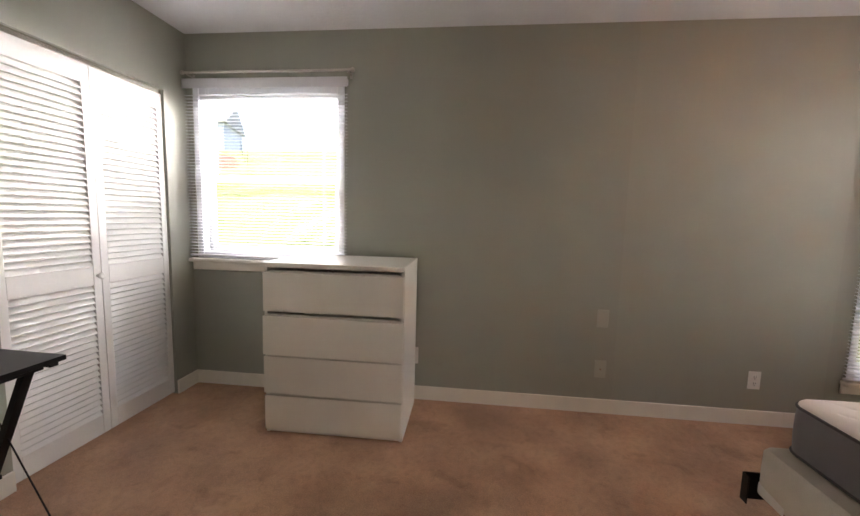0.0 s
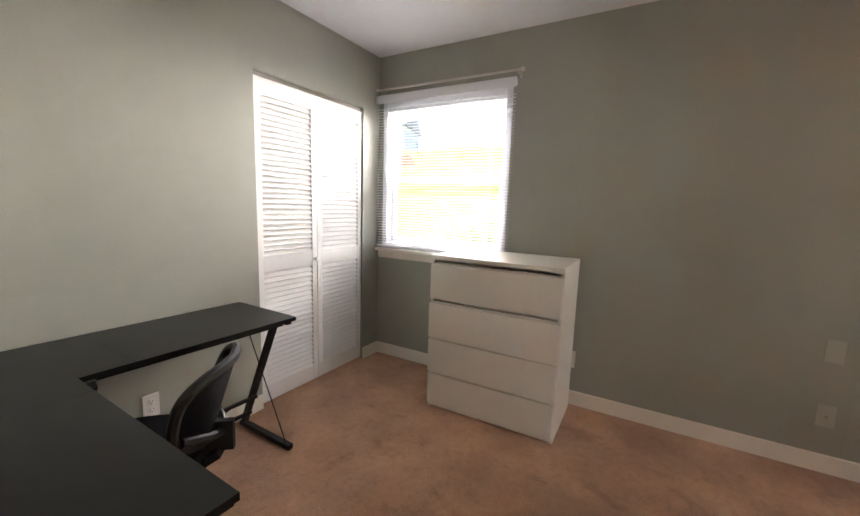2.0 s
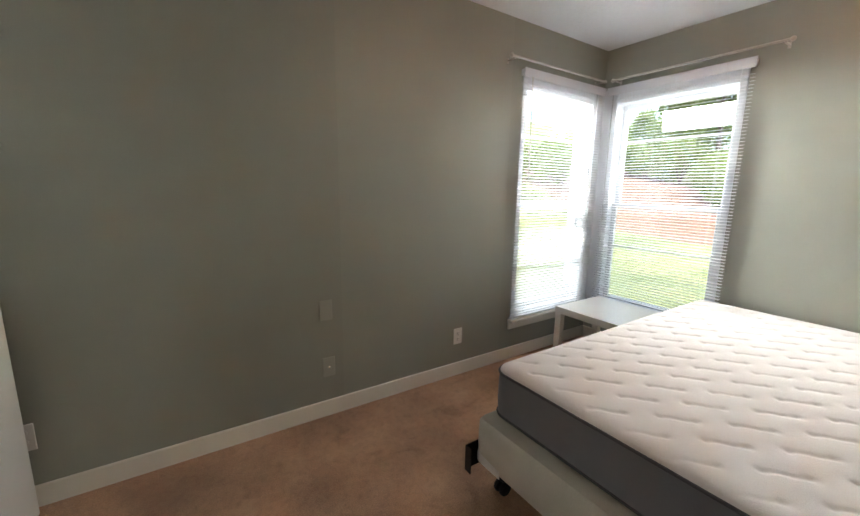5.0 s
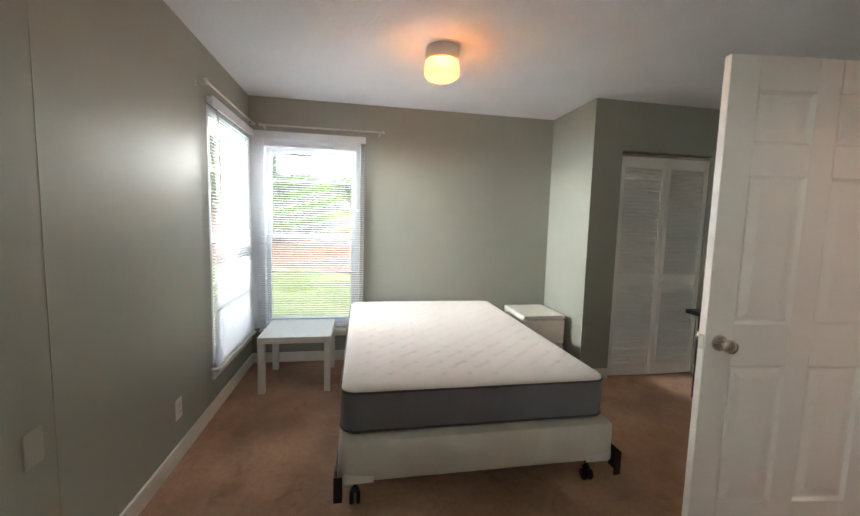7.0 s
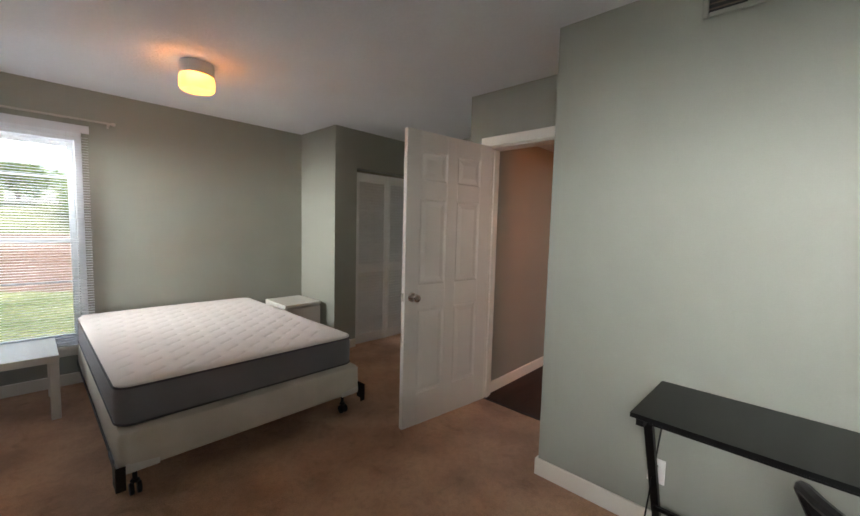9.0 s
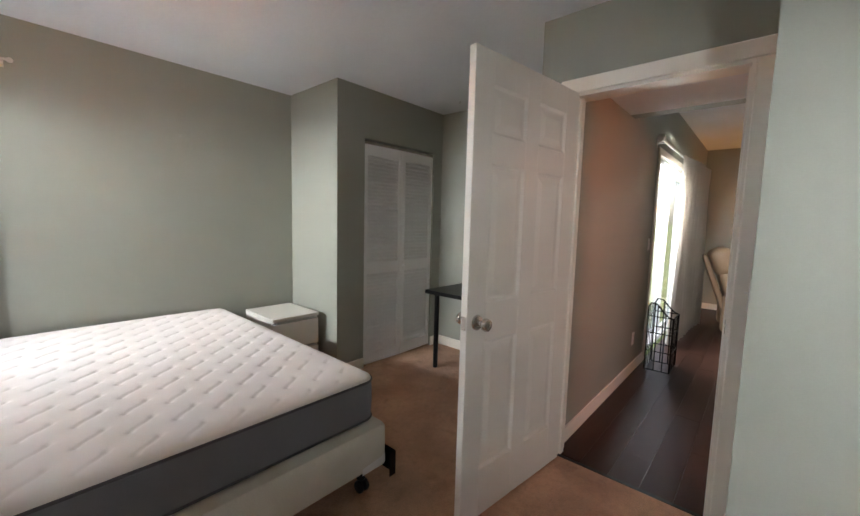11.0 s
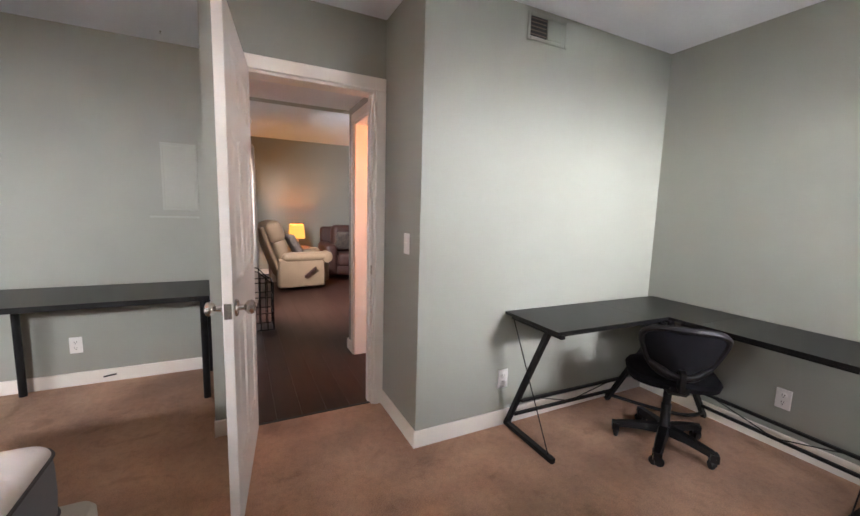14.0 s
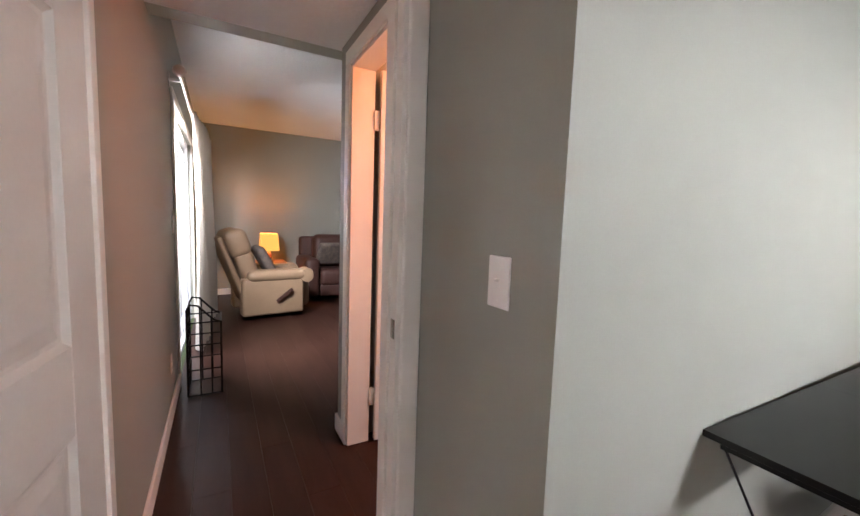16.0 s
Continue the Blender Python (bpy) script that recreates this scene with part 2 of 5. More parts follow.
def tube(bm, pts, r, sides=8, close=False):
    """A round bar through the points."""
    pts = [Vector(p) for p in pts]
    rings = []
    n = len(pts)
    ref = None
    for i, p in enumerate(pts):
        a = pts[(i - 1) % n] if (i > 0 or close) else p
        c = pts[(i + 1) % n] if (i < n - 1 or close) else p
        d = (c - a).normalized()
        if ref is None:
            ref = Vector((0, 0, 1)) if abs(d.z) < 0.9 else Vector((1, 0, 0))
        u = d.cross(ref).normalized()
        w = u.cross(d).normalized()
        ref = w
        rr = r[i] if isinstance(r, (list, tuple)) else r
        rings.append([bm.verts.new(p + (u * math.cos(k * math.tau / sides) + w * math.sin(k * math.tau / sides)) * rr) for k in range(sides)])
    for i in range(n if close else n - 1):
        a, c = rings[i], rings[(i + 1) % n]
        for k in range(sides):
            bm.faces.new((a[k], a[(k + 1) % sides], c[(k + 1) % sides], c[k]))
    if not close:
        bm.faces.new(rings[0][::-1])
        bm.faces.new(rings[-1])


def bar(bm, a, c, w, h):
    """A square bar from a to c."""
    a, c = Vector(a), Vector(c)
    d = (c - a).normalized()
    ref = Vector((0, 0, 1)) if abs(d.z) < 0.95 else Vector((1, 0, 0))
    u = d.cross(ref).normalized()
    v = u.cross(d)
    rings = [[bm.verts.new(p + u * (sx * w / 2) + v * (sy * h / 2)) for sx, sy in ((-1, -1), (1, -1), (1, 1), (-1, 1))] for p in (a, c)]
    for k in range(4):
        bm.faces.new((rings[0][k], rings[0][(k + 1) % 4], rings[1][(k + 1) % 4], rings[1][k]))
    bm.faces.new(rings[0][::-1])
    bm.faces.new(rings[1])


def lathe(bm, profile, centre=(0, 0, 0), axis="z", sides=24):
    """A turned shape from (radius, height) pairs."""
    cx, cy, cz = centre
    rings = []
    for r, h in profile:
        ring = []
        for k in range(sides):
            a = k * math.tau / sides
            p = (r * math.cos(a), r * math.sin(a), h)
            if axis == "x":
                p = (p[2], p[0], p[1])
            elif axis == "y":
                p = (p[0], p[2], p[1])
            ring.append(bm.verts.new((cx + p[0], cy + p[1], cz + p[2])))
        rings.append(ring)
    for a, c in zip(rings, rings[1:]):
        for k in range(sides):
            bm.faces.new((a[k], a[(k + 1) % sides], c[(k + 1) % sides], c[k]))
    bm.faces.new(rings[0][::-1])
    bm.faces.new(rings[-1])


def prism(bm, outline, z0, z1):
    lo = [bm.verts.new((x, y, z0)) for x, y in outline]
    hi = [bm.verts.new((x, y, z1)) for x, y in outline]
    n = len(lo)
    for k in range(n):
        bm.faces.new((lo[k], lo[(k + 1) % n], hi[(k + 1) % n], hi[k]))
    bm.faces.new(lo[::-1])
    bm.faces.new(hi)


def finish(bm, name, material, smooth=False):
    bmesh.ops.recalc_face_normals(bm, faces=bm.faces)
    me = bpy.data.meshes.new(name)
    bm.to_mesh(me)
    bm.free()
    me.materials.append(material)
    if smooth:
        for p in me.polygons:
            p.use_smooth = True
        me.set_sharp_from_angle(angle=radians(40))
    return me


def part(name, bm, material, parent, label="", smooth=False):
    ob = new(name, finish(bm, name, material, smooth))
    ob.parent = parent
    if label:
        ob["label"] = label
    return ob


def piece(name, mesh, parent, m):
    """One of many alike pieces on a shared mesh."""
    ob = new(name, mesh)
    ob.parent = parent
    ob.matrix_basis = m
    return ob


def boxpart(name, dims, material, parent, label="", bevel=0.004, seg=2):
    bm = bmesh.new()
    box(bm, *dims, bevel=bevel, seg=seg)
    return part(name, bm, material, parent, label)


def thing(name, label, category, m=None, group="", kind=""):
    ob = new(name)
    ob.empty_display_size = 0.1
    if m is not None:
        ob.matrix_world = m
    return tagged(ob, label, category, group, kind)


def structure(name, bm, material, label, category, smooth=False):
    return tagged(new(name, finish(bm, name, material, smooth)), label, category, kind="structure")


# ---- the room's plan ----
H = 2.447         # bedroom ceiling
EX = 5.26         # east wall
YS = -2.610       # south wall behind the desk
XR = 1.918        # short return beside the door
YD = -3.16        # door wall
XP = 2.900        # corner of the desk alcove
YB = -4.25        # back of the alcove
XC, YC = 4.535, -2.935   # closet corner
D0, D1, DH = 1.978, 2.72, 2.03   # door opening
HX = 2.735        # hall's window side wall
HC = 2.17         # hall ceiling
LH, LY = 2.60, -8.85    # living room
W1 = (0.04, 1.12, 0.93, 2.10)     # small window
W2 = (4.30, 5.17, 0.33, 2.10)     # corner window, north side
W3 = (-0.99, -0.08, 0.33, 2.10)   # corner window, east side
C1 = (-1.147, -0.200, 0.0, 2.02)  # closet by the small window
C2 = (-4.120, -3.215, 0.0, 2.03)   # closet beside the alcove
SL = (-7.4, -5.36, 0.0, 2.03)     # sliding door


def wall(name, axis, face, thick, a0, a1, z0, z1, openings=(), label="matte grey-green painted plaster wall", extra=None):
    """A wall whose inner face lies at face and whose body goes thick further; openings (a0, a1, z0, z1) go through."""
    bm = bmesh.new()

    def add(p, q, lo, hi):
        if q - p < 1e-4 or hi - lo < 1e-4:
            return
        f0, f1 = sorted((face, face + thick))
        box(bm, *((f0, p, lo, f1, q, hi) if axis == "x" else (p, f0, lo, q, f1, hi)))

    at = a0
    for p, q, lo, hi in sorted(openings):
        add(at, p, z0, z1)
        add(p, q, z0, lo)
        add(p, q, hi, z1)
        at = q
    add(at, a1, z0, z1)
    if extra:
        extra(bm)
    return structure(name, bm, PAINT, label, "wall")


bm = bmesh.new()
prism(bm, [(0, 0), (0, YS), (XR, YS), (XR, YD - 0.02), (XP, YD - 0.02), (XP, YB), (XC, YB), (XC, YC), (EX, YC), (EX, 0)], -0.12, 0.0)
structure("floor", bm, CARPET, "worn tan-brown cut pile carpet with faint stains", "carpet")

bm = bmesh.new()
prism(bm, [(-0.2, 0.2), (-0.2, YS - 0.12), (XR - 0.12, YS - 0.12), (XR - 0.12, YD - 0.12), (XP, YD - 0.12), (XP, YB - 0.12), (EX + 0.2, YB - 0.12), (EX + 0.2, 0.2)], H, H + 0.15)
structure("ceiling", bm, CEIL, "white textured bedroom ceiling", "ceiling")

wall("wall_north", "y", 0, 0.2, -0.2, EX, 0, H, [W1, W2])
# thin sheet whose colour carries the wall's tone step, paler eastwards
bm = bmesh.new()
box(bm, 2.938, -0.0010, 0.0, 4.19, -0.0002, H - 0.001)
structure("wall_paler", bm, PALER_PAINT, "slightly lighter stretch of the grey-green wall", "wall")
wall("wall_east", "x", EX, 0.2, YB - 0.12, 0.2, 0, H, [W3])
wall("wall_west", "x", 0, -0.12, YS - 0.12, 0, 0, H, [C1])
wall("wall_south", "y", YS, -0.12, 0, XR, 0, H)
wall("wall_return", "x", XR, -0.12, YD - 0.12, YS - 0.12, 0, H)
wall("wall_door", "y", YD, -0.12, XR, HX, 0, H, [(D0, D1, 0, DH)])
wall("wall_hall_east", "x", HX, 0.175, -9.0, YD, 0, LH, [SL])
wall("wall_alcove", "y", YB, -0.12, XP, EX, 0, H)
wall("wall_closet_front", "x", XC, 0.12, YB, YC, 0, H, [C2])
wall("wall_closet_side", "y", YC, -0.12, XC + 0.12, EX, 0, H)
# closet interiors
wall("wall_closet_back", "x", -0.75, -0.1, -1.4, 0.2, 0, H)
wall("wall_closet_end", "y", -1.4, -0.1, -0.85, -0.12, 0, H)
bm = bmesh.new()
box(bm, -0.85, -1.4, -0.12, 0, 0.2, 0.0)
structure("floor_closet", bm, CARPET, "tan-brown carpet inside the closet", "carpet")
bm = bmesh.new()
box(bm, XC, YB, -0.12, EX, YC - 0.12, -0.004)
structure("floor_closet_east", bm, CARPET, "tan-brown carpet inside the closet", "carpet")
bm = bmesh.new()
box(bm, -0.85, -1.5, H, -0.2, 0.2, H + 0.15)
structure("ceiling_closet", bm, CEIL, "white closet ceiling", "ceiling")

# hall and living room shell
BD = (-4.085, -3.36, 0.0, 2.03)    # bathroom doorway in the hall
wall("wall_hall_west", "x", 1.86, -0.12, -4.265, YD - 0.12, 0, HC, [BD])
wall("wall_bath_back", "x", -0.2, -0.1, -4.265, YS - 0.12, 0, HC, label="plain painted bathroom wall")
wall("wall_bath_side", "y", -4.145, -0.12, -0.2, 1.74, 0, HC, label="plain painted wall beside the hall")
wall("wall_living_south", "y", LY, -0.15, -3.0, HX, 0, LH)
wall("wall_living_west", "x", -3.0, -0.15, LY - 0.15, -4.17, 0, LH)
wall("wall_living_north", "y", -4.265, 0.12, -3.0, -0.3, 0, LH)
wall("wall_living_head", "y", -4.42, 0.12, -3.0, HX, HC, LH)
bm = bmesh.new()
box(bm, -0.3, -4.30, HC, HX, YD - 0.12, HC + 0.1)
structure("ceiling_hall", bm, CEIL, "low white hall ceiling in shade", "ceiling")
bm = bmesh.new()
box(bm, -3.15, LY - 0.15, LH, HX + 0.175, -4.2, LH + 0.12)
structure("ceiling_living", bm, CEIL, "white living room ceiling", "ceiling")
bm = bmesh.new()
box(bm, -3.15, LY - 0.15, -0.14, HX, YD - 0.02, -0.012)
structure("floor_hall", bm, DARKGAP, "dark sub-floor under the planks", "floor")


# ---- baseboards ----
def baseboard(axis, face, out, a0, a1):
    bm = bmesh.new()
    f0, f1 = sorted((face, face + out * 0.014))
    a0, a1 = sorted((a0, a1))
    dims = (f0, a0, 0.0, f1, a1, 0.095) if axis == "x" else (a0, f0, 0.0, a1, f1, 0.095)
    box(bm, *dims)
    top = [e for e in bm.edges if all(v.co.z > 0.05 for v in e.verts)]
    bmesh.ops.bevel(bm, geom=top, offset=0.005, segments=2, profile=0.5, affect="EDGES")
    return structure("baseboard", bm, TRIM, "cream-white painted wooden baseboard", "baseboard")


for run in (("y", 0, -1, 0.014, EX - 0.014), ("x", EX, -1, 0, YC), ("y", YC, 1, XC, EX - 0.014), ("x", XC, -1, YC + 0.014, C2[1] + 0.004), ("x", XC, -1, C2[0] - 0.004, YB),
            ("y", YB, 1, XP + 0.014, XC - 0.014), ("x", XP, 1, YB, YD), ("y", YD, 1, 2.795, XP + 0.014), ("x", XR, 1, YD + 0.016, YS), ("y", YS, 1, 0.014, XR + 0.014),
            ("x", 0, 1, YS, C1[0] - 0.004), ("x", 0, 1, C1[1] + 0.004, 0), ("x", HX, -1, YD - 0.13, SL[1] + 0.07), ("x", HX, -1, SL[0] - 0.07, LY), ("y", LY, 1, -3.0, HX - 0.014),
            ("y", -4.265, -1, 1.80, 1.874), ("x", 1.86, 1, -4.15, -4.279)):
    baseboard(*run)


# ---- windows ----
def frame_bars(bm, axis, f0, f1, a0, a1, z0, z1, w):
    """Four bars round an opening."""
    for p, q, lo, hi in ((a0, a0 + w, z0, z1), (a1 - w, a1, z0, z1), (a0 + w, a1 - w, z0, z0 + w), (a0 + w, a1 - w, z1 - w, z1)):
        box(bm, *((f0, p, lo, f1, q, hi) if axis == "x" else (p, f0, lo, q, f1, hi)), bevel=0.004, seg=1)


def window(name, axis, face, out, opening, mid, muntins, label):
    """A vinyl double-hung window in its opening; out: +1, outside lies along the axis."""
    a0, a1, z0, z1 = opening
    top = thing(name, label, "window", kind="structure")

    def span(d0, d1):
        return sorted((face + out * d0, face + out * d1))

    def slab(nm, p, q, lo, hi, d0, d1, material, bevel=0.003):
        f0, f1 = span(d0, d1)
        bm = bmesh.new()
        box(bm, *((f0, p, lo, f1, q, hi) if axis == "x" else (p, f0, lo, q, f1, hi)), bevel=bevel, seg=1)
        return part(nm, bm, material, top)

    bm = bmesh.new()
    f0, f1 = span(0.001, 0.16)
    frame_bars(bm, axis, f0, f1, a0 + 0.002, a1 - 0.002, z0 + 0.002, z1 - 0.002, 0.045)
    part("window_frame", bm, VINYL, top)
    slab("head_stop", a0 + 0.047, a1 - 0.047, z1 - 0.084, z1 - 0.047, 0.004, 0.158, VINYL)
    for nm, lo, hi, d in (("lower_sash", z0 + 0.047, mid + 0.02, 0.06), ("upper_sash", mid - 0.02, z1 - 0.085, 0.10)):
        bm = bmesh.new()
        f0, f1 = span(d, d + 0.035)
        frame_bars(bm, axis, f0, f1, a0 + 0.048, a1 - 0.048, lo, hi, 0.038)
        s = part(nm, bm, VINYL, top)
        f0, f1 = span(d + 0.015, d + 0.019)
        bm = bmesh.new()
        dims = (a0 + 0.083, a1 - 0.083, lo + 0.035, hi - 0.035)
        box(bm, *((f0, dims[0], dims[2], f1, dims[1], dims[3]) if axis == "x" else (dims[0], f0, dims[2], dims[1], f1, dims[3])))
        pane = part("pane", bm, GLASS, s, "clear glass pane")
        pane.visible_shadow = False
        for z in muntins:
            if lo < z < hi:
                f0, f1 = span(d + 0.008, d + 0.028)
                bm = bmesh.new()
                box(bm, *((f0, dims[0], z - 0.008, f1, dims[1], z + 0.008) if axis == "x" else (dims[0], f0, z - 0.008, dims[1], f1, z + 0.008)))
                part("muntin", bm, VINYL, s)
    e0, e1 = (a0 - 0.035, a1 + 0.035)
    if axis == "y":
        e0 = max(e0, 0.004)
        e1 = min(e1, EX - 0.004)
    else:
        e1 = min(e1, -0.075)
    slab("window_sill", e0, e1, z0 - 0.026, z0 - 0.001, -0.055, -0.001, TRIM, 0.005)
    slab("apron", e0 + 0.006, e1 - 0.006, z0 - 0.085, z0 - 0.027, -0.018, -0.001, TRIM, 0.004)
    return top


window("window_1", "y", 0, 1, W1, 1.49, (), "white vinyl double-hung window with a painted sill")
window("window_2", "y", 0, 1, W2, 1.20, (0.86, 1.72), "tall white vinyl corner window facing the lawn")
window("window_3", "x", EX, 1, W3, 1.20, (0.86, 1.72), "tall white vinyl corner window facing shrubs")


ct_ = thing("window_trim", "white corner boards between the two tall windows", "trim", kind="structure")
boxpart("corner_board", (W2[1] - 0.004, -0.010, W2[2], EX - 0.0105, -0.0008, W2[3] + 0.03), VINYL, ct_, bevel=0.002)
boxpart("corner_board", (EX - 0.010, W3[1] - 0.004, W3[2], EX - 0.0008, -0.0008, W3[3] + 0.03), VINYL, ct_, bevel=0.002)


def slat_mesh(length, width):
    """A thin arched slat along x."""
    bm = bmesh.new()
    rows = []
    for k in range(4):
        u = k / 3 - 0.5
        h = 0.0022 * (1 - (2 * u) ** 2)
        rows.append([[bm.verts.new((sx * length / 2, u * width, h + t)) for t in (0, 0.0008)] for sx in (-1, 1)])
    for a, c in zip(rows, rows[1:]):
        bm.faces.new((a[0][1], a[1][1], c[1][1], c[0][1]))
        bm.faces.new((a[0][0], c[0][0], c[1][0], a[1][0]))
        for e in (0, 1):
            bm.faces.new((a[e][0], a[e][1], c[e][1], c[e][0]))
    for r in (rows[0], rows[-1]):
        bm.faces.new((r[0][0], r[0][1], r[1][1], r[1][0]))
    return finish(bm, "slat", BLIND)


def blind(axis, face, out, a0, a1, z0, z1, tilt, wand_at, label):
    """A mini blind hung on the wall's face: headrail, slats, bottom rail, cords and wand."""
    length, mid = a1 - a0, (a0 + a1) / 2
    m = pose(mid, face, 0) if axis == "y" else pose(face, mid, 0, 0, 0, 90)
    top = thing("window_blind", label, "blind", m)
    s = -out if axis == "y" else out
    c = 0.030 * s

    def at(nm, dims, bevel, lab=""):
        bm = bmesh.new()
        box(bm, *dims, bevel=bevel, seg=1)
        return part(nm, bm, BLIND, top, lab)

    at("headrail", (-length / 2, c - 0.018, z1 - 0.042, length / 2, c + 0.018, z1), 0.004)
    at("valance", (-length / 2 - 0.004, c + (0.020 if s > 0 else -0.024), z1 - 0.058, length / 2 + 0.004, c + (0.024 if s > 0 else -0.020), z1 + 0.004), 0.0)
    at("bottom_rail", (-length / 2, c - 0.013, z0, length / 2, c + 0.013, z0 + 0.014), 0.004)
    n = int((z1 - 0.06 - z0 - 0.03) / 0.0212)
    mesh = slat_mesh(length - 0.008, 0.025)
    for k in range(n):
        jig = 0.6 * math.sin(k * 1.7) + 0.4 * math.sin(k * 0.31)
        piece("slat", mesh, top, pose(0, c, z0 + 0.030 + k * 0.0212, tilt * s + jig, 0.05 * math.sin(k * 2.3), 0))
    for u in (-length * 0.36, length * 0.36):
        bm = bmesh.new()
        for o in (-0.013, 0.013):
            tube(bm, [(u, c + o, z0 + 0.01), (u, c + o, z1 - 0.04)], 0.0007, 4)
        part("ladder_cord", bm, BLIND, top)
    if wand_at is not None:
        bm = bmesh.new()
        tube(bm, [(wand_at, c + 0.028 * s, z1 - 0.05), (wand_at + 0.01, c + 0.034 * s, z1 - 0.75)], 0.004, 6)
        part("tilt_wand", bm, LAQ_SHADE_GREY, top, "translucent grey tilt wand")
    return top


blind("y", 0, 1, 0.012, 1.150, 0.945, 2.135, -8, None, "white mini blind lowered over the small window, slats open")
blind("y", 0, 1, 4.262, 5.200, 0.338, 2.135, -16, -0.40, "white mini blind lowered over the corner window, slats open")
blind("x", EX, 1, -1.030, -0.062, 0.338, 2.135, -9, None, "white mini blind over the garden window, slats open")


def curtain_rod(axis, face, out, a0, a1, z, label):
    top = thing("curtain_rod", label, "curtain rod")
    off = face + out * 0.07

    def p(a, d, zz):
        return (d, a, zz) if axis == "x" else (a, d, zz)

    bm = bmesh.new()
    tube(bm, [p(a0, off, z), p(a1, off, z)], 0.0075, 10)
    part("rod", bm, RODMETAL, top, smooth=True)
    for a, sgn in ((a0, -1), (a1, 1)):
        bm = bmesh.new()
        lathe(bm, [(0.008, -0.012), (0.013, -0.006), (0.015, 0.002), (0.012, 0.010), (0.004, 0.014)], p(a, off, z), axis, 12)
        part("finial", bm, RODMETAL, top, smooth=True)
        b = a - sgn * 0.03
        bm = bmesh.new()
        bar(bm, p(b, face + out * 0.002, z - 0.012), p(b, off, z - 0.012), 0.012, 0.006)
        w = sorted((face + out * 0.0005, face + out * 0.004))
        box(bm, *((w[0], b - 0.007, z - 0.030, w[1], b + 0.007, z + 0.006) if axis == "x" else (b - 0.007, w[0], z - 0.030, b + 0.007, w[1], z + 0.006)))
        part("bracket", bm, RODMETAL, top)


curtain_rod("y", 0, -1, 0.03, 1.195, 2.172, "thin bare metal curtain rod above the small window")
curtain_rod("y", 0, -1, 4.11, 5.15, 2.180, "thin bare metal curtain rod above the corner window")
curtain_rod("x", EX, -1, -1.19, -0.11, 2.185, "thin bare metal curtain rod above the garden window")


# ---- closet doors ----
LOUVRE_SLAT = {}


def louvre_panel(parent, m, width, height, knob_side=0):
    """One leaf of a louvred bifold: along local x, face towards -y."""
    leaf = new("door_leaf")
    leaf.parent, leaf.matrix_basis = parent, m
    leaf.empty_display_size = 0.1
    st, th = 0.043, 0.031
    rails = ((0.0, 0.105), (0.835, 0.935), (height - 0.095, height))
    for x in (0, width - st):
        boxpart("stile", (x, -th / 2, 0, x + st, th / 2, height), LOUVRE, leaf, bevel=0.003)
    for lo, hi in rails:
        boxpart("rail", (st, -th / 2 + 0.001, lo, width - st, th / 2 - 0.001, hi), LOUVRE, leaf, bevel=0.002)
    key = round(width, 3)
    if key not in LOUVRE_SLAT:
        bm = bmesh.new()
        box(bm, st - 0.002, -0.0225, -0.0035, width - st + 0.002, 0.0225, 0.0035, bevel=0.002, seg=1)
        LOUVRE_SLAT[key] = finish(bm, "slat", LOUVRE)
    for lo, hi in ((rails[0][1], rails[1][0]), (rails[1][1], rails[2][0])):
        n = round((hi - lo) / 0.033)
        for k in range(n):
            piece("slat", LOUVRE_SLAT[key], leaf, pose(0, 0.0, lo + (k + 0.5) * (hi - lo) / n, 50 + 0.8 * math.sin(k * 2.1), 0, 0))
    if knob_side:
        x = width - 0.022 if knob_side > 0 else 0.022
        bm = bmesh.new()
        lathe(bm, [(0.009, 0.0), (0.007, -0.012), (0.016, -0.018), (0.018, -0.028), (0.012, -0.034)], (x, -th / 2, 0.885), "y", 14)
        part("knob", bm, LOUVRE, leaf, "small round white knob", smooth=True)
    return leaf


def bifold(name, m, width, fold, knob_on, label):
    """Two leaves that fold slightly outwards where they meet."""
    top = thing(name, label, "closet door", m)
    w = width / 2 - 0.004
    a = radians(fold)
    louvre_panel(top, pose(0.004, 0, 0.014, 0, 0, -fold), w / math.cos(a) * 0.998, 1.975, 1 if knob_on == 0 else 0)
    louvre_panel(top, pose(width / 2 + 0.001, -w * math.tan(a), 0.014, 0, 0, fold), w / math.cos(a) * 0.998, 1.975, -1 if knob_on == 1 else 0)
    boxpart("track", (0.003, -0.012, 1.992, width - 0.003, 0.014, 2.018), STEEL, top, "metal sliding track", bevel=0.002)
    return top


# closet beside the small window: faces +x; seen from the room its leaves run towards +y
bifold("closet_door", pose(-0.030, C1[0], 0, 0, 0, 90), C1[1] - C1[0], 0.4, 0, "closed white louvred bifold closet door by the window")
# closet beside the alcove: faces -x
bifold("closet_door", pose(XC + 0.030, C2[1], 0, 0, 0, -90), C2[1] - C2[0], 2.0, 1, "white louvred bifold closet door, slightly folded")


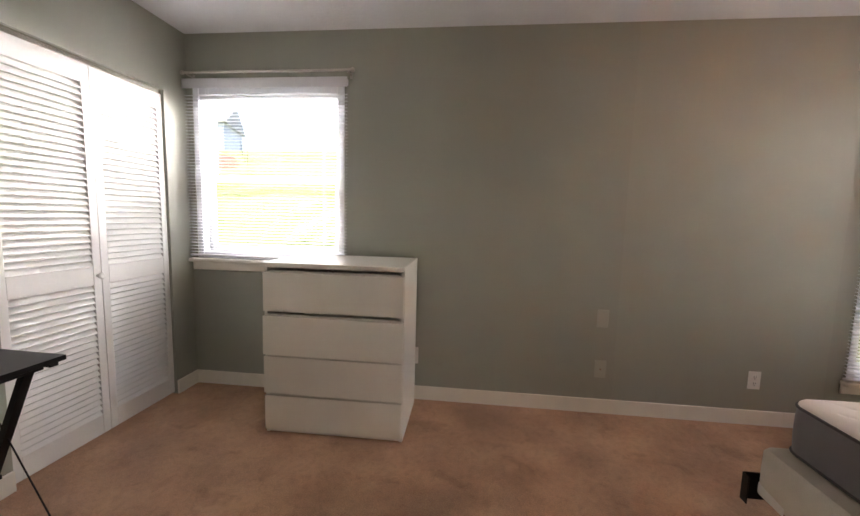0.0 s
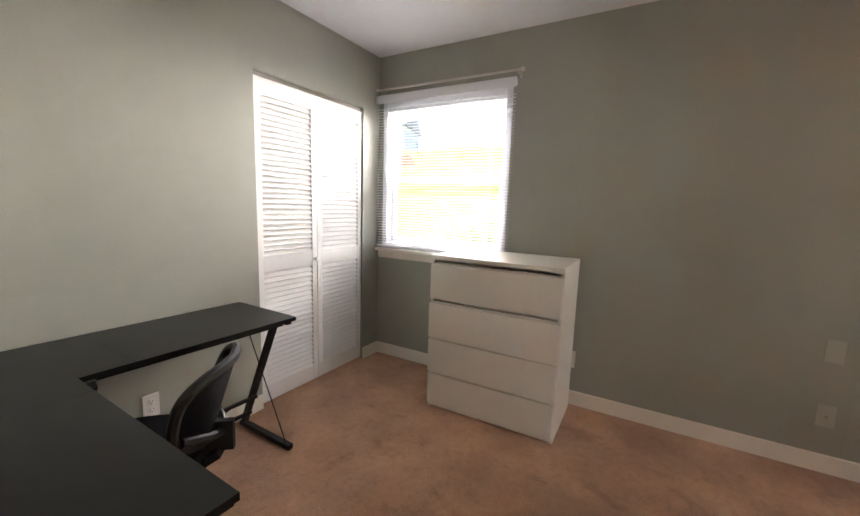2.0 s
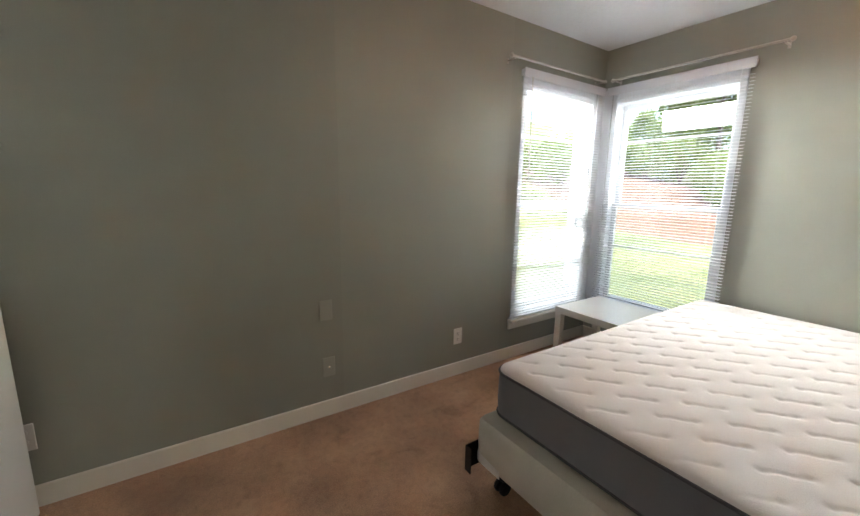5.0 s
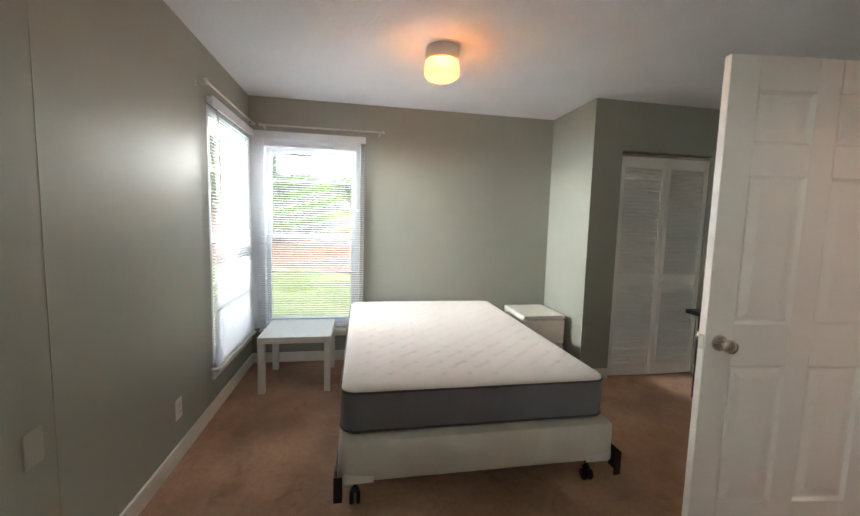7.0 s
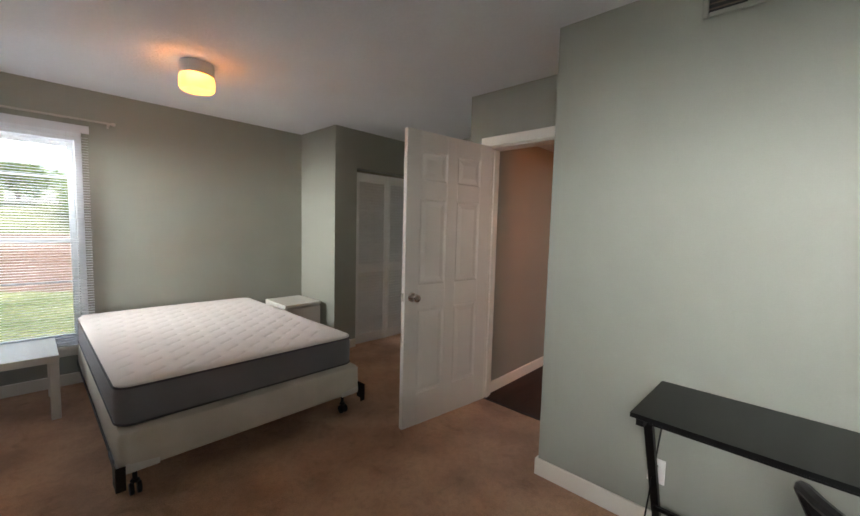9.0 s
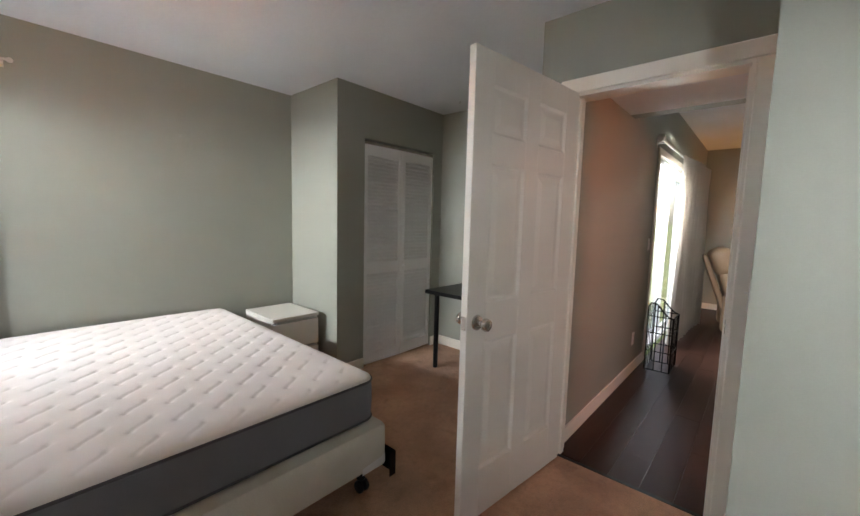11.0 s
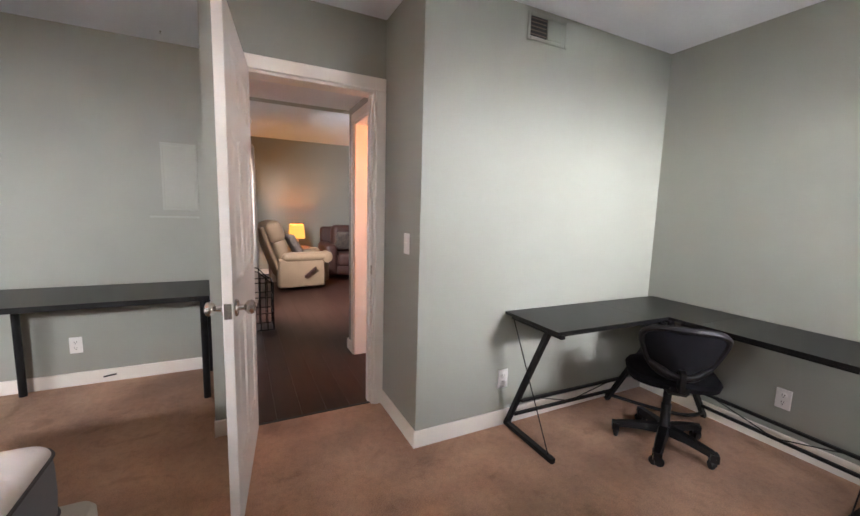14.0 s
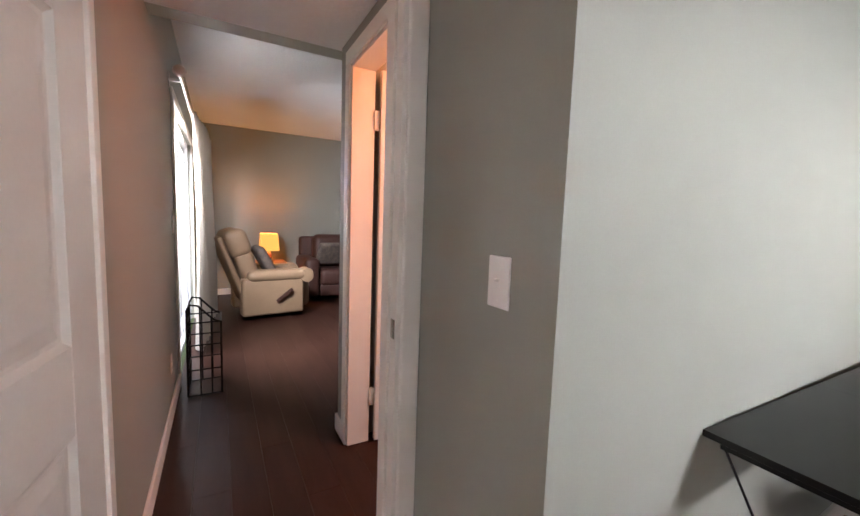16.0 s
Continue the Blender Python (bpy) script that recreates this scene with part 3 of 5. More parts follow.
# ---- bedroom door ----
def casing(name, axis, face, out, a0, a1, h, w, label, right_w=None):
    """A moulded trim round a doorway: two uprights and a head."""
    top = thing(name, label, "door frame", kind="structure")
    rw = right_w or w

    def bars(nm, p, q, lo, hi):
        bm = bmesh.new()
        f0, f1 = sorted((face + out * 0.0005, face + out * 0.016))
        box(bm, *((f0, p, lo, f1, q, hi) if axis == "x" else (p, f0, lo, q, f1, hi)), bevel=0.0065, seg=3)
        part(nm, bm, TRIM, top)

    bars("side_casing", a0 - w, a0 + 0.004, 0.0, h - 0.003)
    bars("side_casing", a1 - 0.004, a1 + rw, 0.0, h - 0.003)
    bars("head_casing", a0 - w, a1 + rw, h - 0.002, h + 0.072)
    return top


dc = casing("door_casing", "y", YD, 1, D0, D1, DH, 0.059, "cream-white moulded casing round the open bedroom door", 0.07)
for x0, x1 in ((D0 - 0.002, D0 + 0.018), (D1 - 0.018, D1 + 0.002)):
    boxpart("jamb", (x0, YD - 0.122, 0.0, x1, YD + 0.002, DH + 0.002), TRIM, dc, bevel=0.002)
    xs = (x1, x1 + 0.011) if x0 < 2.2 else (x0 - 0.011, x0)
    boxpart("door_stop", (xs[0], YD - 0.085, 0.0, xs[1], YD - 0.040, DH - 0.016), TRIM, dc, bevel=0.002)
boxpart("head_jamb", (D0 + 0.018, YD - 0.122, DH - 0.018, D1 - 0.018, YD + 0.002, DH + 0.002), TRIM, dc, bevel=0.002)
boxpart("strike_plate", (D0 + 0.0185, YD - 0.034, 0.885, D0 + 0.020, YD - 0.004, 0.945), STEEL, dc, "worn metal strike plate", bevel=0.0)

door = thing("door_1", "open cream-white six-panel bedroom door with nickel knobs", "door", pose(2.705, -3.148, 0.012, 0, 0, 83.1), kind="structure")
LW, LHT, TH = 0.805, 2.012, 0.035
bm = bmesh.new()
cols = ((0.117, 0.352), (0.453, 0.688))
rows_z = ((0.225, 0.815), (0.985, 1.570), (1.690, 1.885))
edges_x = [0, 0.117, 0.352, 0.453, 0.688, LW]
for i in (0, 2, 4):
    box(bm, edges_x[i], -TH / 2, 0, edges_x[i + 1], TH / 2, LHT, bevel=0.002, seg=1)
zs = [0, 0.225, 0.815, 0.985, 1.570, 1.690, 1.885, LHT]
for x0, x1 in cols:
    for i in (0, 2, 4, 6):
        box(bm, x0, -TH / 2 + 0.0002, zs[i], x1, TH / 2 - 0.0002, zs[i + 1])
part("stiles_and_rails", bm, DOORPAINT, door)
for x0, x1 in cols:
    for lo, hi in rows_z:
        bm = bmesh.new()
        for sgn in (-1, 1):
            rings = []
            for ins, dep in ((0, TH / 2 - 0.001), (0.012, 0.0085), (0.022, 0.0085), (0.050, 0.0150), (0.056, 0.0155)):
                rings.append([bm.verts.new((x, sgn * dep, z)) for x, z in ((x0 + ins, lo + ins), (x1 - ins, lo + ins), (x1 - ins, hi - ins), (x0 + ins, hi - ins))])
            for a, c in zip(rings, rings[1:]):
                for k in range(4):
                    f = (a[k], a[(k + 1) % 4], c[(k + 1) % 4], c[k])
                    bm.faces.new(f if sgn < 0 else f[::-1])
            bm.faces.new(rings[-1] if sgn < 0 else rings[-1][::-1])
        me = bpy.data.meshes.new("panel")
        bm.to_mesh(me)
        bm.free()
        me.materials.append(DOORPAINT)
        ob = new("panel", me)
        ob.parent = door
for sgn in (-1, 1):
    bm = bmesh.new()
    lathe(bm, [(0.033, 0.0), (0.033, 0.004), (0.029, 0.009), (0.012, 0.012), (0.011, 0.030), (0.019, 0.036), (0.026, 0.044), (0.0275, 0.054), (0.024, 0.064), (0.015, 0.069), (0.002, 0.070)][::1], (0, 0, 0), "y", 24)
    for v in bm.verts:
        v.co = Vector((LW - 0.062 + v.co.x, sgn * (TH / 2 + v.co.y), 0.908 + v.co.z))
    part("door_knob", bm, STEEL, door, "round brushed nickel knob", smooth=True)
boxpart("latch_plate", (LW - 0.0002, -0.0125, 0.880, LW + 0.0015, 0.0125, 0.938), STEEL, door, "worn metal latch plate", bevel=0.0)
for z in (0.22, 1.0, 1.78):
    bm = bmesh.new()
    tube(bm, [(-0.006, -TH / 2 - 0.004, z - 0.045), (-0.006, -TH / 2 - 0.004, z + 0.045)], 0.006, 10)
    part("hinge", bm, STEEL, door, smooth=True)

# bathroom doorway in the hall, its door ajar
bc = casing("door_casing", "x", 1.86, 1, BD[0], BD[1], 2.03, 0.062, "cream-white casing of the warmly lit side doorway", 0.062)
for y0, y1 in ((BD[0] - 0.002, BD[0] + 0.018), (BD[1] - 0.018, BD[1] + 0.002)):
    boxpart("jamb", (1.738, y0, 0.0, 1.862, y1, 2.032), TRIM, bc, bevel=0.002)
boxpart("head_jamb", (1.738, BD[0] + 0.018, 2.012, 1.862, BD[1] - 0.018, 2.032), TRIM, bc, bevel=0.002)
door2 = thing("door_2", "white flush side door standing open into a lit room", "door", pose(1.715, BD[0] + 0.035, 0.015, 0, 0, 176), kind="structure")
boxpart("leaf", (0, -0.017, 0, 0.72, 0.017, 2.0), DOORPAINT, door2, bevel=0.003)
for z in (0.25, 1.75):
    bm = bmesh.new()
    box(bm, -0.028, 0.003, z - 0.05, 0.0, 0.009, z + 0.05)
    tube(bm, [(-0.014, 0.012, z - 0.05), (-0.014, 0.012, z + 0.05)], 0.006, 8)
    part("hinge", bm, TRIM, door2, "painted-over butt hinge")


# ---- sliding door, curtain and rod in the living room ----
sl = thing("window_4", "white-framed sliding glass door to the yard", "sliding door", kind="structure")
bm = bmesh.new()
frame_bars(bm, "x", HX + 0.03, HX + 0.15, SL[0] + 0.002, SL[1] - 0.002, 0.002, SL[3] - 0.002, 0.05)
part("door_frame", bm, VINYL, sl)
for y0, y1, d in ((SL[0] + 0.05, -6.36, 0.06), (-6.42, SL[1] - 0.05, 0.10)):
    bm = bmesh.new()
    frame_bars(bm, "x", HX + d, HX + d + 0.035, y0, y1, 0.05, SL[3] - 0.05, 0.065)
    s = part("sliding_panel", bm, VINYL, sl)
    bm = bmesh.new()
    box(bm, HX + d + 0.014, y0 + 0.06, 0.11, HX + d + 0.019, y1 - 0.06, SL[3] - 0.11)
    part("pane", bm, GLASS, s, "clear glass pane").visible_shadow = False
bm = bmesh.new()
for y0, y1, lo, hi in ((SL[1] - 0.004, SL[1] + 0.062, 0.0, 2.03), (SL[0] - 0.062, SL[0] + 0.004, 0.0, 2.03), (SL[0] - 0.062, SL[1] + 0.062, 2.03, 2.095)):
    box(bm, HX - 0.016, y0, lo, HX - 0.0005, y1, hi, bevel=0.003, seg=1)
part("casing", bm, TRIM, sl)


def curtain(y0, y1, x, top, amp, waves, label):
    """A hanging cloth with soft folds, slightly wider towards its hem."""
    th = thing("curtain", label, "curtain")
    nu, nz = waves * 10, 24
    bm = bmesh.new()
    layers = []
    for side in (0, 0.0025):
        grid = []
        for j in range(nz + 1):
            v = j / nz
            row = []
            for i in range(nu + 1):
                u = i / nu
                a = amp * (0.55 + 0.45 * v)
                ph = u * waves * math.tau
                xx = x - 0.10 * (1 - u) + a * math.sin(ph + 0.5 * math.sin(3 * u + v)) + 0.012 * math.sin(5 * v + 9 * u) + side
                yy = y0 + (y1 - y0) * (0.5 + (u - 0.5) * (0.92 + 0.08 * v)) + 0.008 * math.sin(2 * ph)
                row.append(bm.verts.new((xx, yy, top * (1 - v) + 0.025)))
            grid.append(row)
        layers.append(grid)
        for a, c in zip(grid, grid[1:]):
            for i in range(nu):
                bm.faces.new((a[i], a[i + 1], c[i + 1], c[i]))
    part("cloth", bm, CURTAIN, th, smooth=True)
    return th


curtain(-7.55, -5.95, 2.625, 2.09, 0.035, 10, "floor-length cream curtain hanging at the sliding door")
cr = thing("curtain_rod", "bronze-grey metal curtain rod above the sliding door", "curtain rod")
bm = bmesh.new()
tube(bm, [(2.66, -7.9, 2.12), (2.66, -5.06, 2.12)], 0.013, 10)
part("rod", bm, RODMETAL, cr, smooth=True)
bm = bmesh.new()
lathe(bm, [(0.013, 0.0), (0.03, 0.015), (0.038, 0.04), (0.03, 0.065), (0.005, 0.078)], (2.66, -5.06, 2.12), "y", 14)
part("finial", bm, RODMETAL, cr, smooth=True)
for y in (-5.22, -7.9):
    bm = bmesh.new()
    bar(bm, (2.66, y, 2.115), (HX - 0.001, y, 2.115), 0.015, 0.015)
    box(bm, HX - 0.006, y - 0.02, 2.06, HX - 0.0008, y + 0.02, 2.16)
    part("bracket", bm, RODMETAL, cr)


# ---- plates, outlets, vent ----
def wall_plate(name, where, rz, style, label, category, material):
    """A cover plate; local -y looks into the room."""
    top = thing(name, label, category, pose(*where, 0, 0, rz))
    boxpart("cover", (-0.036, -0.0065, -0.058, 0.036, -0.0006, 0.058), material, top, bevel=0.003)
    if style == "duplex":
        for z in (-0.021, 0.021):
            bm = bmesh.new()
            lathe(bm, [(0.0165, -0.006), (0.0165, -0.0085), (0.015, -0.0092)], (0, 0, z), "y", 18)
            r = part("receptacle", bm, material, top, smooth=True)
            # raised near-black bars; the shade of the slot openings is their colour
            bm = bmesh.new()
            for x in (-0.006, 0.006):
                box(bm, x - 0.0013, -0.0098, z - 0.001, x + 0.0013, -0.0090, z + 0.009)
            box(bm, -0.0025, -0.0098, z - 0.011, 0.0025, -0.0090, z - 0.006)
            part("slots", bm, HOLE_SHADE, r)
    elif style == "switch":
        bm = bmesh.new()
        box(bm, -0.005, -0.0072, -0.012, 0.005, -0.0062, 0.012)
        box(bm, -0.004, -0.018, 0.001, 0.004, -0.007, 0.008, bevel=0.0015, seg=1)
        part("toggle", bm, material, top, smooth=True)
    elif style == "coax":
        bm = bmesh.new()
        lathe(bm, [(0.006, -0.006), (0.006, -0.012), (0.004, -0.014)], (0, 0, 0), "y", 12)
        part("coax_jack", bm, STEEL, top, smooth=True)
    for z in ((-0.042, 0.042) if style != "duplex" else (0.0,)):
        bm = bmesh.new()
        lathe(bm, [(0.003, -0.006), (0.003, -0.0075), (0.001, -0.008)], (0, 0, z), "y", 8)
        part("screw", bm, material, top)


WHITE_OUT = "white duplex power outlet low on the wall"
wall_plate("power_outlet", (3.784, 0, 0.290), 0, "duplex", WHITE_OUT, "outlet", PLATE)
wall_plate("power_outlet", (1.612, 0, 0.31), 0, "duplex", "white power outlet low on the wall behind the dresser", "outlet", PLATE)
wall_plate("blank_plate", (2.845, 0, 0.636), 0, "blank", "blank wall plate painted over in wall colour", "wall plate", PLATEPAINT)
wall_plate("coax_plate", (2.852, 0, 0.298), 0, "coax", "painted-over wall plate with a coax jack", "wall plate", PLATEPAINT)
wall_plate("power_outlet", (0, -1.752, 0.296), 90, "duplex", "white duplex power outlet under the long desk wing", "outlet", PLATE)
wall_plate("power_outlet", (1.335, YS, 0.297), 180, "duplex", "white duplex power outlet beside the desk's end", "outlet", PLATE)
wall_plate("power_outlet", (3.815, YB, 0.295), 180, "duplex", "white duplex power outlet under the alcove table", "outlet", PLATE)
wall_plate("light_switch", (XR, -2.775, 1.120), 90, "switch", "white toggle light switch beside the door", "light switch", PLATE)
wall_plate("light_switch", (HX, -5.20, 1.17), -90, "switch", "white toggle light switch by the sliding door", "light switch", PLATE)
wall_plate("power_outlet", (HX, -4.88, 0.32), -90, "duplex", "white power outlet low on the hall wall", "outlet", PLATE)

vent = thing("air_vent", "painted metal wall register with vertical fins, half open", "vent", pose(1.145, YS, 2.347, 0, 0, 180))
bm = bmesh.new()
frame_bars(bm, "y", -0.010, -0.001, -0.150, 0.150, -0.075, 0.075, 0.022)
part("frame", bm, PAINT, vent)
# flat plate on the wall, coloured as the dark inside of a duct
boxpart("duct_shade_plate", (-0.130, -0.002, -0.055, 0.130, -0.0006, 0.055), HOLE_SHADE, vent, "near-black plate in place of the shaded duct", bevel=0.0)
bm = bmesh.new()
box(bm, -0.0012, -0.008, -0.053, 0.0012, 0.0065, 0.053)
finm = finish(bm, "fin", PAINT)
for k in range(11, 22):
    piece("fin", finm, vent, pose(-0.124 + k * 0.0118, -0.009, 0, 0, 0, 68))
for k in range(5):
    boxpart("damper_blade", (-0.128, -0.0055, -0.043 + k * 0.021, -0.004, -0.003, -0.038 + k * 0.021), BROWNMETAL, vent, "brown damper blade", bevel=0.0)
boxpart("divider", (-0.004, -0.011, -0.053, 0.004, -0.002, 0.053), PAINT, vent, bevel=0.0)

bp = thing("breaker_panel", "flush breaker panel cover in lightened wall colour", "breaker panel", pose(3.145, YB, 1.503, 0, 0, 180))
boxpart("cover", (-0.115, -0.010, -0.245, 0.115, -0.0006, 0.245), PANELPAINT_LIT, bp, bevel=0.003)
boxpart("door", (-0.098, -0.0145, -0.225, 0.098, -0.0105, 0.225), PANELPAINT_LIT, bp, bevel=0.002)
boxpart("latch", (-0.094, -0.018, -0.012, -0.082, -0.0148, 0.012), PANELPAINT_LIT, bp, "small painted latch", bevel=0.001)
boxpart("picture_ledge", (3.03, YB + 0.0006, 1.200, 3.34, YB + 0.012, 1.214), PANELPAINT_LIT, None, bevel=0.002)
tagged(bpy.data.objects["picture_ledge"], "thin painted wooden strip below the breaker panel", "ledge")
ds = thing("door_stop", "small dark spring door stop on the baseboard", "door stop", pose(3.60, YB + 0.014, 0.05, 0, 0, 12))
bm = bmesh.new()
tube(bm, [(0, 0, 0), (0.03, 0.015, 0.004), (0.07, 0.03, 0.006)], 0.006, 8)
part("spring", bm, BLACKMETAL, ds, smooth=True)


# ---- ceiling lamp ----
cl = thing("ceiling_lamp", "small flush ceiling lamp with a lit amber glass drum", "ceiling lamp", pose(3.965, -1.485, H))
bm = bmesh.new()
lathe(bm, [(0.1020, -0.0005), (0.1055, -0.012), (0.1055, -0.068), (0.1000, -0.078), (0.0765, -0.080)], sides=36)
part("canopy", bm, PLATE, cl, "white enamelled collar", smooth=True)
bm = bmesh.new()
lathe(bm, [(0.0940, -0.079), (0.1030, -0.084), (0.1070, -0.096), (0.1085, -0.126), (0.1065, -0.158), (0.0970, -0.175), (0.0610, -0.184), (0.0018, -0.186)], sides=36)
part("glass_shade", bm, SHADE, cl, "glowing amber glass drum", smooth=True)


# ---- dresser ----
def drawer_unit(name, label, m, w, d, h, fronts, plinth, group=""):
    """A foil-white chest: origin at the middle of its front foot line, front towards -y. fronts: (z0, z1, how far it stands out, tilt)."""
    top = thing(name, label, "dresser" if h > 0.7 else "nightstand", m, group)
    t = 0.019
    bm = bmesh.new()
    for x0, x1 in ((-w / 2, -w / 2 + t), (w / 2 - t, w / 2)):
        box(bm, x0, 0.004, 0, x1, d, h - 0.026, bevel=0.0015, seg=1)
    box(bm, -w / 2 + t, d - 0.012, 0.01, w / 2 - t, d - 0.004, h - 0.026)
    box(bm, -w / 2 + t, 0.03, plinth, w / 2 - t, d - 0.012, plinth + 0.012)
    part("body", bm, LAQ, top)
    boxpart("top_panel", (-w / 2 - 0.001, -0.018, h - 0.026, w / 2 + 0.001, d, h), LAQ, top, bevel=0.002)
    boxpart("plinth", (-w / 2 + t, 0.012, 0.0, w / 2 - t, 0.028, plinth), LAQ, top, bevel=0.001)
    for z0, z1, out, tilt in fronts:
        bm = bmesh.new()
        box(bm, -w / 2 + 0.004, -0.018, 0, w / 2 - 0.004, 0.0, z1 - z0, bevel=0.002, seg=2)
        ob = part("drawer", bm, LAQ, top)
        ob.location = (0, -out, z0)
        ob.rotation_euler = (0, radians(tilt), 0)
        # recessed lip, with the groove's shade put into its grey
        bm = bmesh.new()
        box(bm, -w / 2 + 0.03, 0.0005, 0.0, w / 2 - 0.03, 0.017, z1 - z0 + 0.010)
        box(bm, -w / 2 + 0.008, -0.0155, z1 - z0 - 0.002, w / 2 - 0.008, -0.002, z1 - z0 + 0.001)
        part("finger_lip", bm, LAQ_SHADE_GREY, ob, "finger-pull edge greyed for groove shade")
    return top


drawer_unit("dresser", "white four-drawer dresser with uneven drawers beside the window", pose(1.2405, -0.540, 0, 0, 0, 0.5), 0.795, 0.485, 0.99,
            ((0.716, 0.935, 0.0, 0.15), (0.470, 0.690, 0.010, 0.35), (0.246, 0.458, 0.006, 0.25), (0.030, 0.229, 0.0, 0.0)), 0.050)
drawer_unit("nightstand", "low white two-drawer nightstand beside the bed", pose(4.710, -2.660, 0, 0, 0, -90), 0.40, 0.47, 0.545,
            ((0.285, 0.500, 0.0, 0.0), (0.045, 0.262, 0.003, 0.1)), 0.040)


# ---- side table ----
st = thing("side_table", "small square white side table in the window corner", "side table", pose(4.550, -0.772, 0))
boxpart("tabletop", (0, 0, 0.400, 0.55, 0.55, 0.450), LAQ, st, bevel=0.003)
for x in (0.002, 0.498):
    for y in (0.002, 0.498):
        boxpart("leg", (x, y, 0, x + 0.05, y + 0.05, 0.3995), LAQ, st, bevel=0.003)


# ---- bed: mattress, box spring and frame ----
BX0, BX1, BY0, BY1 = 3.262, 5.215, -2.285, -0.912
MZ0, MZ1 = 0.368, 0.600


def quilt(x, y):
    """Height of the quilted top: rows of slanting stitched dashes that end in deeper tufts."""
    h = np.zeros_like(x)
    px, py, half = 0.160, 0.136, 0.060
    ux, uy = 0.735, -0.678
    for col in range(-1, int((BX1 - BX0) / px) + 2):
        for row in range(-1, int((BY1 - BY0) / py) + 2):
            cx = BX0 + 0.114 + col * px - row * 0.012
            cy = BY1 - 0.333 + (2 - row) * py - col * 0.016
            near = (abs(x - cx) < 0.11) & (abs(y - cy) < 0.11)
            if not near.any():
                continue
            dx, dy = x[near] - cx, y[near] - cy
            u, v = dx * ux + dy * uy, dy * ux - dx * uy
            v = v + 0.006 * np.tanh(u / 0.018)
            dash = np.exp(-(v / 0.0085) ** 2) * np.exp(-(u / half) ** 8)
            tuft = sum(np.exp(-((u - e) ** 2 + v ** 2) / 0.00017) for e in (-half + 0.006, half - 0.006))
            puff = np.exp(-(v / 0.035) ** 2) * np.exp(-(u / 0.085) ** 4)
            h[near] -= 0.0033 * dash + 0.0032 * tuft + 0.0026 * puff
    return h


mattress = thing("mattress", "bare mattress with white quilted top and dark grey sides", "mattress", pose((BX0 + BX1) / 2, (BY0 + BY1) / 2, MZ0))
cx0, cy0 = (BX0 + BX1) / 2, (BY0 + BY1) / 2
nx, ny = 420, 320
gx, gy = np.meshgrid(np.linspace(0, 1, nx), np.linspace(0, 1, ny))
hx, hy, rc = (BX1 - BX0) / 2, (BY1 - BY0) / 2, 0.075
X, Y = (gx * 2 - 1) * hx, (gy * 2 - 1) * hy
ex, ey = np.maximum(np.abs(X) - (hx - rc), 0), np.maximum(np.abs(Y) - (hy - rc), 0)
dist = np.sqrt(ex ** 2 + ey ** 2)
over = np.maximum(ex, ey)
squeeze = np.where(dist > 1e-9, np.minimum(1.0, over / np.maximum(dist, 1e-9)), 1.0)
X2 = np.sign(X) * (np.minimum(np.abs(X), hx - rc) + ex * squeeze)
Y2 = np.sign(Y) * (np.minimum(np.abs(Y), hy - rc) + ey * squeeze)
edge = np.minimum(over, rc) / rc
Z = (MZ1 - MZ0) - 0.030 * (1 - np.sqrt(np.maximum(0, 1 - edge ** 2.4))) + quilt(X + cx0, Y + cy0) * (1 - edge) + 0.010 * np.cos(X2 / hx * 1.4) * np.cos(Y2 / hy * 1.4) - 0.006
verts = list(zip(X2.ravel().tolist(), Y2.ravel().tolist(), Z.ravel().tolist()))
idx = np.arange(nx * ny).reshape(ny, nx)
faces = np.stack([idx[:-1, :-1], idx[:-1, 1:], idx[1:, 1:], idx[1:, :-1]], -1).reshape(-1, 4).tolist()
me = bpy.data.meshes.new("quilted_top")
me.from_pydata(verts, [], faces)
me.materials.append(MATTOP)
for p in me.polygons:
    p.use_smooth = True
new("quilted_top", me).parent = mattress
bpy.data.objects["quilted_top"]["label"] = "white quilted cover with stepped tufts"


def loop_outline(hx, hy, r, n=7):
    pts = []
    for qx, qy, a0 in ((1, 1, 0), (-1, 1, 90), (-1, -1, 180), (1, -1, 270)):
        for k in range(n + 1):
            a = radians(a0 + 90 * k / n)
            pts.append((qx * (hx - r) + r * math.cos(a), qy * (hy - r) + r * math.sin(a)))
    return pts


def skirt(hx, hy, r, levels):
    """A closed band round a bed: levels are (z, how far it bulges)."""
    bm = bmesh.new()
    rings = []
    for z, b in levels:
        rings.append([bm.verts.new((x, y, z)) for x, y in loop_outline(hx + b, hy + b, r + b)])
    n = len(rings[0])
    for a, c in zip(rings, rings[1:]):
        for k in range(n):
            bm.faces.new((a[k], a[(k + 1) % n], c[(k + 1) % n], c[k]))
    bm.faces.new(rings[0][::-1])
    bm.faces.new(rings[-1])
    return bm


T = MZ1 - MZ0
part("side_panel", skirt(hx, hy, rc, [(0.0, -0.012), (0.012, 0.0), (0.08, 0.004), (0.15, 0.003), (T - 0.045, 0.0), (T - 0.040, -0.006)]), MATSIDE, mattress, "dark grey knitted side", smooth=True)
